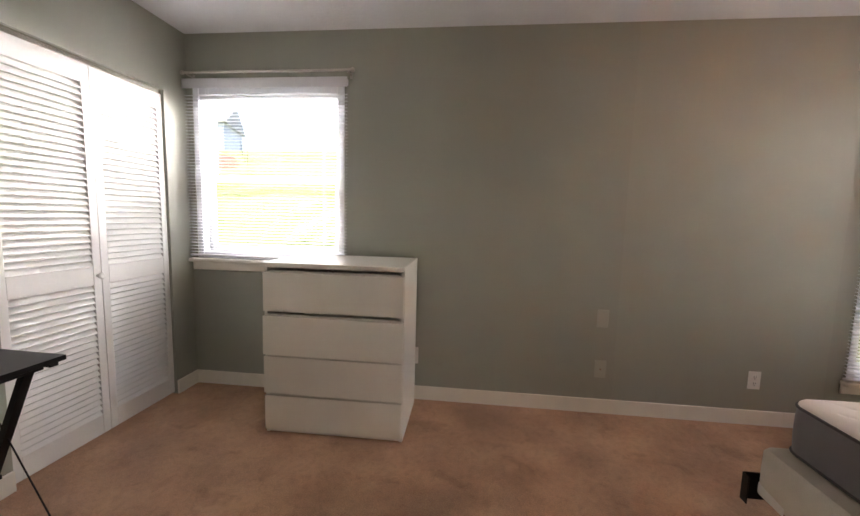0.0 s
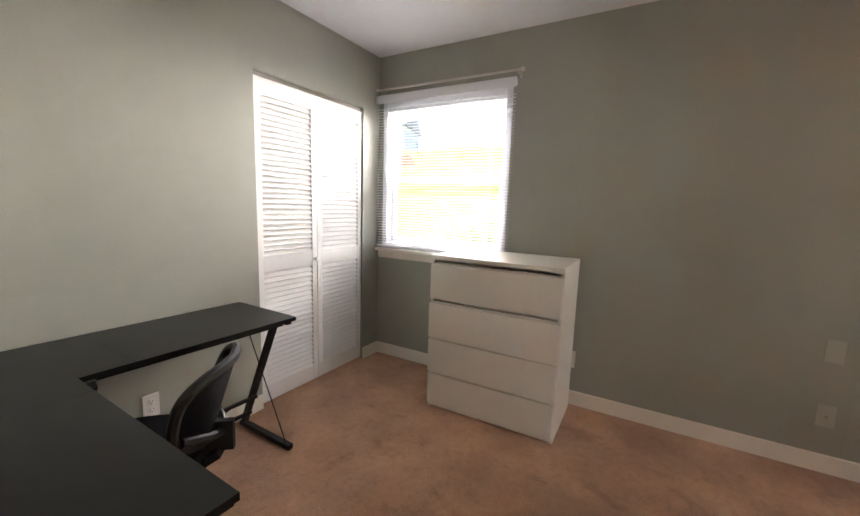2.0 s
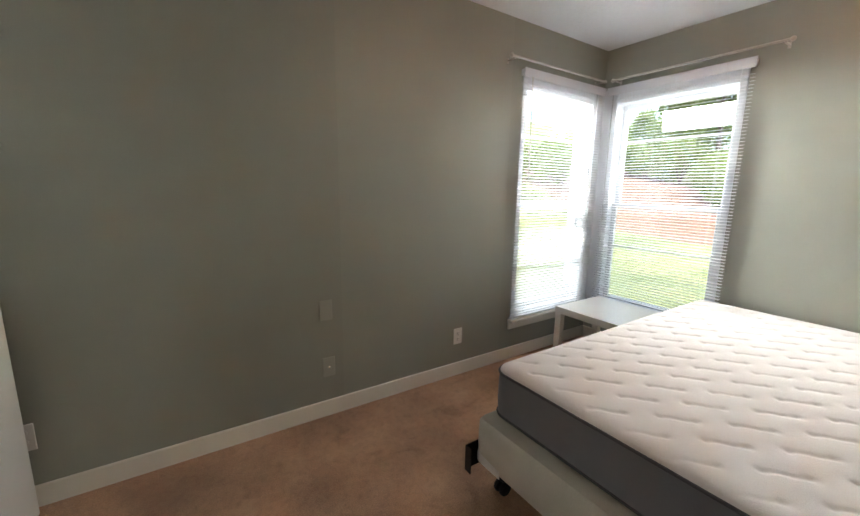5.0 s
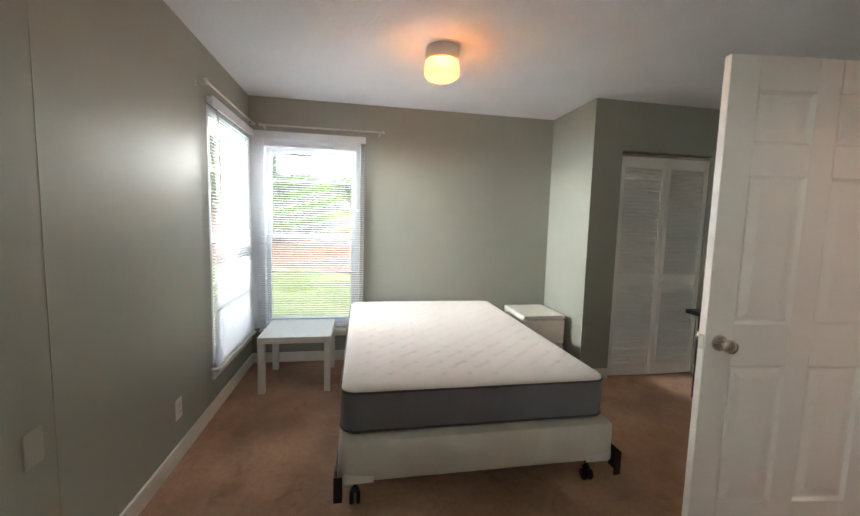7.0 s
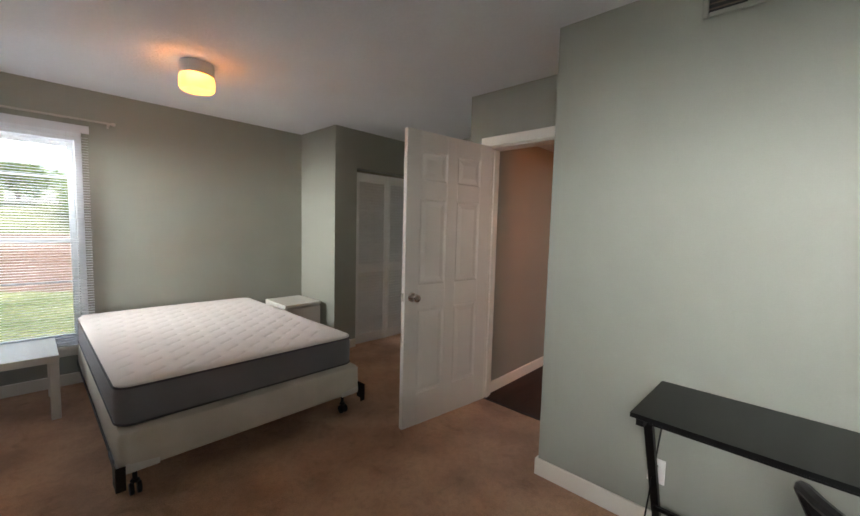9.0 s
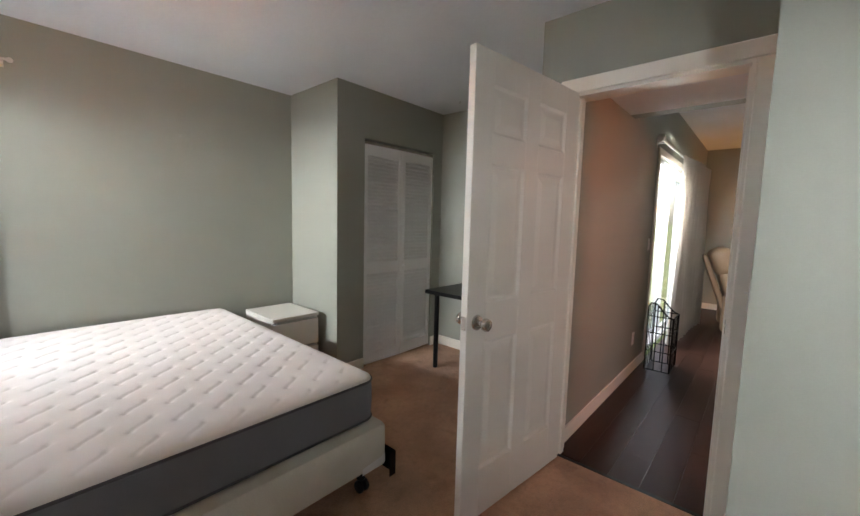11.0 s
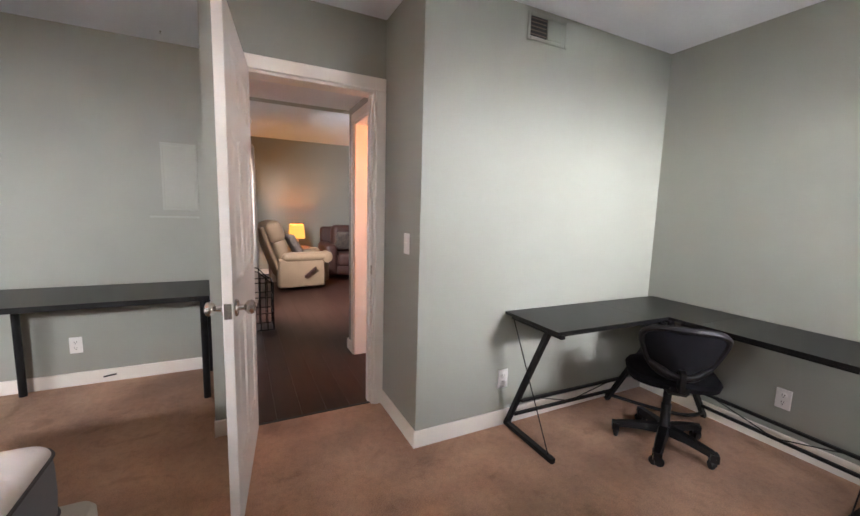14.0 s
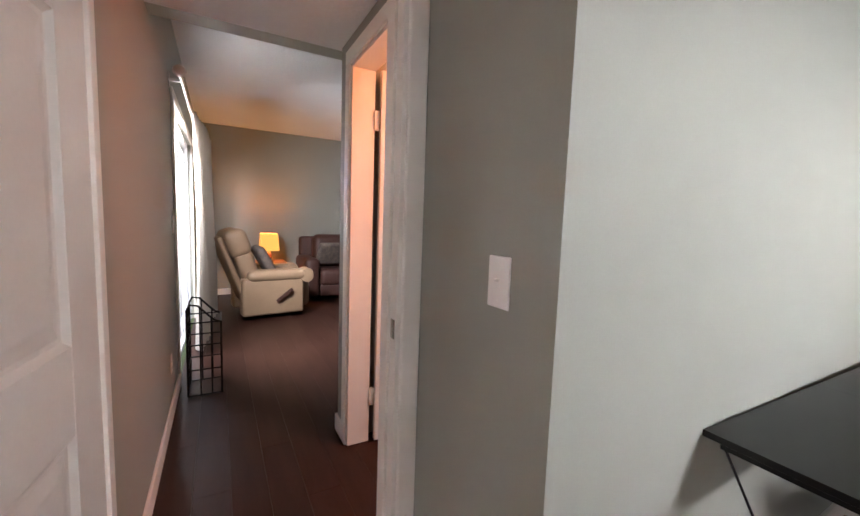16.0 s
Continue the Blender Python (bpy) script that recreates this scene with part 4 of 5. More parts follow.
for z in (0.010, T - 0.036):
    bm = bmesh.new()
    tube(bm, [(x, y, z) for x, y in loop_outline(hx + 0.001, hy + 0.001, rc)], 0.0055, 6, close=True)
    part("piping", bm, PIPING, mattress, "dark edge piping", smooth=True)

BS0, BS1 = 0.180, 0.366
box_spring = thing("box_spring", "stained cream cloth box spring under the mattress", "box spring", pose(cx0 - 0.045, cy0, BS0))
shx, shy = hx + 0.035, hy + 0.006
part("cloth_cover", skirt(shx, shy, 0.045, [(0.0, -0.006), (0.012, 0.0), (0.09, 0.002), (BS1 - BS0 - 0.015, 0.0), (BS1 - BS0, -0.012)]), BOXCLOTH, box_spring, smooth=True)
for sx, sy in ((-1, -1), (-1, 1)):
    bm = bmesh.new()
    pts = []
    for k in range(9):
        a = radians(90 * k / 8)
        pts.append((math.cos(a), math.sin(a)))
    prof = [(shx - 0.16, shy + 0.004)] + [(shx - 0.045 + (0.049) * s, shy - 0.045 + (0.049) * c) for c, s in pts] + [(shx + 0.004, shy - 0.16)]
    lo = [bm.verts.new((sx * x, sy * y, -0.004)) for x, y in prof]
    hi = [bm.verts.new((sx * x, sy * y, 0.035 + 0.012 * math.sin(i))) for i, (x, y) in enumerate(prof)]
    for a in range(len(prof) - 1):
        bm.faces.new((lo[a], lo[a + 1], hi[a + 1], hi[a]))
    part("corner_guard", bm, GUARD, box_spring, "white plastic corner guard", smooth=True)

bed_frame = thing("bed_frame", "black steel bed frame on casters", "bed frame", pose(cx0, cy0, 0))
for sy in (-1, 1):
    bm = bmesh.new()
    y = sy * (shy + 0.004)
    box(bm, -hx + 0.02, min(y, y - sy * 0.035), 0.174, hx, max(y, y - sy * 0.035), 0.1785)
    box(bm, -hx + 0.02, min(y, y + sy * 0.004), 0.174, hx, max(y, y + sy * 0.004), 0.210)
    part("side_rail", bm, BLACKMETAL, bed_frame)
    # bracket plate that takes a footboard, standing out at the foot
    bm = bmesh.new()
    yb = y + sy * 0.010
    box(bm, -hx - 0.115, min(yb, yb + sy * 0.004), 0.115, -hx - 0.02, max(yb, yb + sy * 0.004), 0.235, bevel=0.0015, seg=1)
    box(bm, -hx - 0.115, min(yb - sy * 0.035, yb), 0.115, -hx - 0.111, max(yb - sy * 0.035, yb), 0.235, bevel=0.0015, seg=1)
    bar(bm, (-hx - 0.03, yb - sy * 0.003, 0.195), (-hx + 0.15, yb - sy * 0.003, 0.195), 0.006, 0.03)
    part("foot_bracket", bm, BLACKMETAL, bed_frame, "black slotted footboard bracket")
    for x in (-hx + 0.035, hx - 0.30):
        bm = bmesh.new()
        yy = sy * (shy - 0.075)
        tube(bm, [(x, yy, 0.174), (x, yy, 0.062)], 0.011, 10)
        lathe(bm, [(0.018, 0.060), (0.022, 0.068), (0.014, 0.078)], (x, yy, 0), "z", 12)
        leg = part("leg", bm, BLACKMETAL, bed_frame, smooth=True)
        for o in (-0.016, 0.016):
            bm = bmesh.new()
            lathe(bm, [(0.010, -0.011), (0.028, -0.009), (0.031, 0.0), (0.028, 0.009), (0.010, 0.011)], (x - 0.008, yy + o, 0.031), "y", 18)
            part("caster", bm, BLACKPLASTIC, leg, "black twin caster wheel", smooth=True)
for x in (-hx + 0.035, hx - 0.30):
    bm = bmesh.new()
    bar(bm, (x, -shy, 0.168), (x, shy, 0.168), 0.032, 0.010)
    part("cross_rail", bm, BLACKMETAL, bed_frame)


# ---- L-shaped desk ----
desk = thing("corner_desk", "L-shaped black desk with slanted black steel legs", "desk", pose(0.03, -2.56, 0, 0, 0, -1.5) @ pose(-0.03, 2.58, 0))
DZ = 0.722
wa, wb, la, lb = 0.485, 0.455, 1.325, 1.340     # wing depths, ends
for outline, lab in (
        ([(0.012, -la), (0.012, -2.0), (wa, -2.0), (wa, -la)], "long black laminate wing"),
        ([(0.012, -2.0005), (0.012, YS + 0.016), (0.62, YS + 0.016), (0.62, YS + wb), (wa, YS + wb), (wa, -2.0005)], "black laminate corner top"),
        ([(0.6205, YS + 0.016), (lb, YS + 0.016), (lb, YS + wb), (0.6205, YS + wb)], "short black laminate wing")):
    bm = bmesh.new()
    prism(bm, outline[::-1], DZ - 0.018, DZ)
    bmesh.ops.bevel(bm, geom=list(bm.edges), offset=0.0006, segments=1, affect="EDGES")
    part("desktop", bm, BLACKTOP, desk, lab)
bm = bmesh.new()
bar(bm, (wa - 0.045, -la - 0.05, DZ - 0.029), (wa - 0.045, -2.10, DZ - 0.029), 0.022, 0.022)
bar(bm, (0.52, YS + wb - 0.045, DZ - 0.029), (lb - 0.05, YS + wb - 0.045, DZ - 0.029), 0.022, 0.022)
part("top_rail", bm, BLACKMETAL, desk)
boxpart("corner_bracket", (wa - 0.022, YS + wb - 0.022, DZ - 0.030, wa + 0.022, YS + wb + 0.022, DZ - 0.0185), BLACKMETAL, desk, bevel=0.002)


def z_leg(px, py, along, name="leg"):
    """An end frame: foot bar on the floor, slanted post, top bar; (px, py): wall end; along: unit step away from the wall."""
    ax, ay = along

    def p(s, z):
        return (px + ax * s, py + ay * s, z)

    bm = bmesh.new()
    bar(bm, p(0.02, 0.016), p(0.445, 0.016), 0.030, 0.026)
    bar(bm, p(0.045, 0.026), p(0.352, DZ - 0.03), 0.030, 0.026)
    bar(bm, p(0.05, DZ - 0.030), p(0.455, DZ - 0.030), 0.026, 0.022)
    leg = part(name, bm, BLACKMETAL, desk)
    bm = bmesh.new()
    tube(bm, [p(0.055, DZ - 0.04), p(0.405, 0.03)], 0.0032, 6)
    part("brace_wire", bm, BLACKMETAL, leg)
    for s in (0.035, 0.435):
        bm = bmesh.new()
        lathe(bm, [(0.012, 0.0), (0.014, 0.004), (0.012, 0.008)], p(s, 0), "z", 10)
        part("foot_pad", bm, BLACKPLASTIC, leg)


z_leg(0.0, -la - 0.018, (1, 0))
z_leg(lb - 0.035, YS, (0, 1))
bm = bmesh.new()
bar(bm, (0.035, -2.14, 0.01), (0.50, -2.13, DZ - 0.03), 0.030, 0.026)
part("leg", bm, BLACKMETAL, desk)
bm = bmesh.new()
bar(bm, (0.44, YS + 0.05, 0.01), (0.53, YS + 0.455, DZ - 0.03), 0.030, 0.026)
part("leg", bm, BLACKMETAL, desk)
bm = bmesh.new()
tube(bm, [(0.045 + 0.40 * k / 10, -2.14 - 0.43 * k / 10 + 0.16 * math.sin(math.pi * k / 10), 0.045) for k in range(11)], 0.012, 8)
part("curved_stretcher", bm, BLACKMETAL, desk, smooth=True)
for z in (0.105, 0.215):
    bm = bmesh.new()
    bar(bm, (0.06 + z * 0.5, -la - 0.018, z), (0.05 + z * 0.5, -2.14, z), 0.016, 0.016)
    part("stretcher", bm, BLACKMETAL, desk)
    bm = bmesh.new()
    bar(bm, (0.45, YS + 0.055 + z * 0.5, z), (lb - 0.035, YS + 0.055 + z * 0.5, z), 0.016, 0.016)
    part("stretcher", bm, BLACKMETAL, desk)
for a, m_, c in (((0.155, -1.42, 0.215), (0.11, -1.74, 0.105), (0.155, -2.06, 0.215)), ((0.54, YS + 0.16, 0.215), (0.86, YS + 0.11, 0.105), (1.20, YS + 0.16, 0.215))):
    bm = bmesh.new()
    tube(bm, [a, m_, c], 0.0032, 6)
    part("brace_wire", bm, BLACKMETAL, desk)


# ---- office chair ----
chair = thing("office_chair", "black mesh-back office chair on a five-star base", "office chair", pose(0.596, -2.049, 0, 0, 0, 131))
# local: the sitter looks along -x ... +y is the back side
for k in range(5):
    a = k * math.tau / 5 + 0.674
    d = Vector((math.cos(a), math.sin(a), 0))
    n = Vector((-d.y, d.x, 0))
    bm = bmesh.new()
    rings = []
    for s, w, h, z in ((0.02, 0.032, 0.036, 0.100), (0.13, 0.027, 0.028, 0.094), (0.235, 0.024, 0.022, 0.078), (0.268, 0.021, 0.016, 0.072)):
        c = d * s
        rings.append([bm.verts.new(c + n * (sx * w) + Vector((0, 0, z + sz * h))) for sx, sz in ((-1, -0.6), (1, -0.6), (0.7, 0.7), (-0.7, 0.7))])
    for p, q in zip(rings, rings[1:]):
        for i in range(4):
            bm.faces.new((p[i], p[(i + 1) % 4], q[(i + 1) % 4], q[i]))
    bm.faces.new(rings[0][::-1])
    bm.faces.new(rings[-1])
    bar(bm, d * 0.250 + Vector((0, 0, 0.084)), d * 0.250 + Vector((0, 0, 0.042)), 0.050, 0.040)
    spoke = part("base_spoke", bm, BLACKPLASTIC, chair, smooth=True)
    for o in (-0.013, 0.013):
        bm = bmesh.new()
        lathe(bm, [(0.008, -0.010), (0.023, -0.009), (0.0255, 0.0), (0.023, 0.009), (0.008, 0.010)], (0, 0, 0), "y", 16)
        bm.transform(Matrix.Translation(d * 0.246 + n * o + Vector((0, 0, 0.0255))) @ Matrix.Rotation(a + 0.6 * k, 4, "Z"))
        part("caster", bm, BLACKPLASTIC, spoke, smooth=True)
bm = bmesh.new()
lathe(bm, [(0.036, 0.070), (0.034, 0.125), (0.026, 0.135), (0.026, 0.25), (0.021, 0.255), (0.021, 0.33), (0.014, 0.335), (0.014, 0.385)], sides=20)
part("gas_lift", bm, BLACKPLASTIC, chair, smooth=True)
boxpart("seat_plate", (-0.11, -0.09, 0.382, 0.11, 0.10, 0.410), BLACKMETAL, chair, bevel=0.008)
bm = bmesh.new()
rings = []
for z, s in ((0.408, 0.86), (0.420, 0.97), (0.445, 1.0), (0.462, 0.95), (0.470, 0.80), (0.468, 0.4)):
    rings.append([bm.verts.new((0.225 * s * math.copysign(abs(math.cos(t)) ** 0.62, math.cos(t)), 0.215 * s * math.copysign(abs(math.sin(t)) ** 0.62, math.sin(t)) - 0.01, z)) for t in [math.tau * k / 32 for k in range(32)]])
for p, q in zip(rings, rings[1:]):
    for i in range(32):
        bm.faces.new((p[i], p[(i + 1) % 32], q[(i + 1) % 32], q[i]))
bm.faces.new(rings[0][::-1])
bm.faces.new(rings[-1])
part("seat", bm, MESHCLOTH, chair, "black padded cloth seat", smooth=True)


def back_point(u, v):
    """A point of the curved backrest: u across -1..1, v up 0..1."""
    wide = 0.200 * (0.62 + 0.38 * min(1.0, 1.2 * v))
    x = wide * u
    return Vector((x, -0.225 - 0.085 * v + 0.075 * u * u, 0.490 + 0.275 * v))


ring = []
for k in range(40):
    t = math.tau * k / 40
    u, v = math.cos(t), math.sin(t)
    u = math.copysign(abs(u) ** 0.55, u)
    v = 0.5 + 0.5 * math.copysign(abs(v) ** 0.65, v)
    ring.append(back_point(u, v))
bm = bmesh.new()
tube(bm, ring, 0.017, 8, close=True)
part("back_frame", bm, BLACKPLASTIC, chair, "black plastic backrest frame", smooth=True)
bm = bmesh.new()
for off in (0.0, -0.004):
    grid = []
    for j in range(13):
        v = 0.03 + 0.94 * j / 12
        lim = 1 - max(0, abs(v - 0.5) - 0.34) * 1.1
        grid.append([bm.verts.new(back_point(lim * (2 * i / 14 - 1), v) + Vector((0, off, 0))) for i in range(15)])
    for a, c in zip(grid, grid[1:]):
        for i in range(14):
            bm.faces.new((a[i], a[i + 1], c[i + 1], c[i]))
part("back_mesh", bm, MESHCLOTH, chair, "stretched black mesh back", smooth=True)
bm = bmesh.new()
tube(bm, [back_point(-0.92, 0.22) + Vector((0, -0.014, 0)), back_point(-0.4, 0.10) + Vector((0, -0.03, 0)), back_point(0, 0.07) + Vector((0, -0.035, 0)), back_point(0.4, 0.10) + Vector((0, -0.03, 0)), back_point(0.92, 0.22) + Vector((0, -0.014, 0))], 0.015, 8)
part("lumbar_bar", bm, BLACKPLASTIC, chair, smooth=True)
bm = bmesh.new()
for a, c in (((0, -0.06, 0.392), (0, -0.20, 0.400)), ((0, -0.20, 0.400), (0, -0.262, 0.44)), ((0, -0.262, 0.44), (0, -0.262, 0.545))):
    bar(bm, a, c, 0.080, 0.024)
part("back_bracket", bm, BLACKPLASTIC, chair)


# ---- ceiling hooks ----
for hx, hy in ((3.19, -4.06), (4.13, -4.0)):
    hk = thing("ceiling_hook", "small metal screw hook in the alcove ceiling", "hook", pose(hx, hy, H), "ceiling hooks")
    hk.scale = (0.6, 0.6, 0.5)
    bm = bmesh.new()
    lathe(bm, [(0.012, 0.0), (0.011, -0.004), (0.004, -0.006)], sides=12)
    part("base", bm, STEEL, hk, smooth=True)
    bm = bmesh.new()
    tube(bm, [(0, 0, -0.003), (0, 0, -0.014), (0.008, 0, -0.020), (0.010, 0, -0.030), (0, 0, -0.036), (-0.009, 0, -0.030)], 0.002, 6)
    part("hook", bm, STEEL, hk, smooth=True)


# ---- table in the alcove ----
t2 = thing("work_table", "plain black laminate table on four black steel legs", "table", pose(0, 0, 0))
boxpart("tabletop", (2.945, YB + 0.012, 0.685, 4.175, -3.630, 0.719), BLACKTOP, t2, bevel=0.002)
for x in (2.985, 4.080):
    for y in (-4.17, -3.690):
        bm = bmesh.new()
        lathe(bm, [(0.014, 0.0), (0.022, 0.004), (0.0215, 0.03), (0.0215, 0.679), (0.045, 0.680), (0.045, 0.6845)], (x, y, 0), "z", 16)
        part("leg", bm, BLACKMETAL, t2, smooth=True)


# ---- magazine rack in the hall ----
rack = thing("magazine_rack", "black wire rack leaning open on the hall floor", "rack", pose(2.565, -5.20, 0, 0, 0, 0))
rack.scale = (0.95, 0.95, 0.86)
R = 0.006


def wire(pts, name="wire", r=R):
    bm = bmesh.new()
    tube(bm, pts, r, 6)
    return part(name, bm, BLACKMETAL, rack, smooth=True)


for y in (-0.16, 0.14):
    wire([(0.10, y, 0.01), (0.10, y, 0.70), (0.08, y, 0.745), (0.03, y, 0.735), (-0.03, y, 0.66), (-0.07, y, 0.615), (-0.112, y, 0.60), (-0.112, y, 0.01), (0.10, y, 0.01)], "side_wire", 0.008)
    wire([(0.02, y, 0.012), (0.02, y, 0.72)])
    wire([(-0.05, y, 0.012), (-0.05, y, 0.63)])
for z in (0.012, 0.22, 0.42, 0.60):
    for x in (0.10, -0.112):
        wire([(x, -0.16, z), (x, 0.14, z)], "cross_wire")
    wire([(0.10, -0.16, z), (-0.112, -0.16, z)], "cross_wire")
    wire([(0.10, 0.14, z), (-0.112, 0.14, z)], "cross_wire")
for k in range(3):
    y = -0.085 + k * 0.075
    wire([(-0.112, y, 0.012), (-0.112, y, 0.60)], "front_wire", 0.004)
    wire([(0.10, y, 0.012), (0.10, y, 0.70)], "back_wire", 0.004)
wire([(0.10, -0.16, 0.70), (0.10, 0.14, 0.70)], "cross_wire")


# ---- living room ----
def pad(bm, x0, y0, z0, x1, y1, z1, r):
    box(bm, x0, y0, z0, x1, y1, z1, bevel=r, seg=4)


recl = thing("recliner", "worn taupe leather recliner with a side lever", "recliner", pose(1.93, -7.42, 0, 0, 0, 8))
# local: the seat faces -x, the near side is +y
for y0, y1 in ((0.20, 0.40), (-0.40, -0.20)):
    bm = bmesh.new()
    pad(bm, -0.36, y0, 0.05, 0.36, y1 - 0.01, 0.50, 0.035)
    part("side_panel", bm, LEATHER, recl, smooth=True)
    bm = bmesh.new()
    pad(bm, -0.40, y0 - 0.015, 0.46, 0.30, y1 + 0.015, 0.60, 0.065)
    part("armrest", bm, LEATHER, recl, smooth=True)
bm = bmesh.new()
pad(bm, -0.42, -0.20, 0.28, 0.24, 0.20, 0.50, 0.07)
part("seat_cushion", bm, LEATHER, recl, smooth=True)
bm = bmesh.new()
pad(bm, -0.50, -0.21, 0.08, -0.36, 0.21, 0.44, 0.06)
part("footrest", bm, LEATHER, recl, smooth=True)
for x, z, tall, thick, wide in ((0.265, 0.60, 0.50, 0.21, 0.31), (0.385, 0.92, 0.34, 0.25, 0.33)):
    bm = bmesh.new()
    pad(bm, -thick / 2, -wide, -tall / 2, thick / 2, wide, tall / 2, 0.095)
    for v in bm.verts:
        v.co.x += 0.012 * math.sin(v.co.y * 18 + v.co.z * 9)
    ob = part("back_cushion", bm, LEATHER, recl, smooth=True)
    ob.location, ob.rotation_euler = (x, 0, z), (0, radians(20), 0)
for y in (0.305, -0.305):
    bm = bmesh.new()
    lathe(bm, [(0.03, -0.105), (0.085, -0.095), (0.098, -0.05), (0.100, 0.05), (0.085, 0.095), (0.03, 0.105)], (-0.395, y, 0.515), "y", 18)
    part("arm_roll", bm, LEATHER, recl, "rounded leather arm front", smooth=True)
bm = bmesh.new()
box(bm, -0.025, -0.31, -0.46, 0.035, 0.31, 0.40, bevel=0.025, seg=3)
ob = part("back_shell", bm, LEATHER, recl, smooth=True)
ob.location, ob.rotation_euler = (0.44, 0, 0.62), (0, radians(20), 0)
bm = bmesh.new()
bar(bm, (-0.02, 0.415, 0.22), (-0.20, 0.425, 0.36), 0.024, 0.034)
part("lever", bm, BROWNLEATHER, recl, "dark wooden recline lever")
cu = thing("cushion", "dark patterned cushion propped on the recliner", "cushion", pose(1.97, -7.36, 0.70, 0, 28, 8))
bm = bmesh.new()
pad(bm, -0.055, -0.19, -0.19, 0.055, 0.19, 0.19, 0.05)
part("cover", bm, CUSHION, cu, smooth=True)

sofa = thing("sofa", "dark brown leather sofa against the far wall", "sofa", pose(0.50, -8.35, 0))
for x0, x1 in ((-0.95, -0.72), (0.62, 0.85)):
    bm = bmesh.new()
    pad(bm, x0, -0.42, 0.04, x1, 0.42, 0.64, 0.08)
    part("armrest", bm, BROWNLEATHER, sofa, smooth=True)
for x0, x1 in ((-0.72, -0.05), (-0.05, 0.62)):
    bm = bmesh.new()
    pad(bm, x0 + 0.004, -0.10, 0.22, x1 - 0.004, 0.45, 0.47, 0.07)
    part("seat_cushion", bm, BROWNLEATHER, sofa, smooth=True)
    bm = bmesh.new()
    pad(bm, x0 + 0.004, -0.40, 0.42, x1 - 0.004, -0.08, 0.98, 0.11)
    part("back_cushion", bm, BROWNLEATHER, sofa, smooth=True)
bm = bmesh.new()
pad(bm, -0.90, -0.45, 0.05, 0.80, -0.30, 0.94, 0.06)
pad(bm, -0.72, -0.32, 0.05, 0.62, 0.40, 0.24, 0.03)
part("base", bm, BROWNLEATHER, sofa, smooth=True)
throw = thing("throw_pillow", "grey zigzag patterned throw pillow on the sofa", "pillow", pose(0.93, -8.10, 0.70, 62, 0, 14))
bm = bmesh.new()
pad(bm, -0.22, -0.19, -0.05, 0.22, 0.19, 0.05, 0.045)
pl = part("cover", bm, CUSHION, throw, smooth=True)
ZIG = mat("pale_zigzag", (0.55, 0.52, 0.48), 0.9, bump=0.1)
for k in range(4):
    bm = bmesh.new()
    tube(bm, [(-0.18 + i * 0.045, -0.12 + k * 0.08 + (0.025 if i % 2 else 0), 0.051) for i in range(9)], 0.005, 5)
    part("zigzag_stripe", bm, ZIG, pl, "pale zigzag stripe")

et = thing("end_table", "small dark wooden end table under the lamp", "end table", pose(1.80, -8.42, 0))
boxpart("tabletop", (-0.24, -0.24, 0.53, 0.24, 0.24, 0.56), BROWNLEATHER, et, bevel=0.004)
for x in (-0.22, 0.18):
    for y in (-0.22, 0.18):
        boxpart("leg", (x, y, 0, x + 0.04, y + 0.04, 0.5295), BROWNLEATHER, et, bevel=0.003)
tl = thing("table_lamp", "lit table lamp with an amber square shade", "table lamp", pose(1.80, -8.35, 0.56))
bm = bmesh.new()
lathe(bm, [(0.065, 0.0), (0.066, 0.012), (0.03, 0.03), (0.045, 0.08), (0.03, 0.14), (0.012, 0.16), (0.012, 0.22)], sides=20)
part("base", bm, BROWNLEATHER, tl, smooth=True)
bm = bmesh.new()
lo_, hi_ = 0.135, 0.115
ro = [[bm.verts.new((sx * w, sy * w, z)) for sx, sy in ((-1, -1), (1, -1), (1, 1), (-1, 1))] for w, z in ((lo_, 0.175), (hi_, 0.43), (hi_ - 0.004, 0.43), (lo_ - 0.004, 0.175))]
for a in range(4):
    p, q = ro[a], ro[(a + 1) % 4]
    for k in range(4):
        bm.faces.new((p[k], p[(k + 1) % 4], q[(k + 1) % 4], q[k]))
part("shade", bm, LAMPSHADE, tl, "glowing amber cloth shade")


# ---- outdoors ----
def lawn_height(x, y):
    h = -0.30
    if y > 2.0:
        h += 0.256 * min(y - 2.0, 26.0) + 0.02 * max(0.0, min(y - 28.0, 40.0))
    east = max(0.0, min(x - 12.8, 9.0))
    h += 0.25 * east
    return h + 0.05 * noise.noise((x * 0.25, y * 0.25, 0.0))


axis_x = [-900, -300, -120] + [-60 + i * 2.0 for i in range(61)] + [120, 300, 900]
axis_y = [-900, -300, -120] + [-60 + i * 2.0 for i in range(71)] + [140, 300, 900]
gverts = [(x, y, lawn_height(x, y)) for y in axis_y for x in axis_x]
nxx = len(axis_x)
gfaces = [(j * nxx + i, j * nxx + i + 1, (j + 1) * nxx + i + 1, (j + 1) * nxx + i) for j in range(len(axis_y) - 1) for i in range(nxx - 1)]
me = bpy.data.meshes.new("ground")
me.from_pydata(gverts, [], gfaces)
me.materials.append(GRASS)
tagged(new("ground", me), "sunny green lawn rising to a hill", "lawn", kind="structure")

rng = random.Random(7)

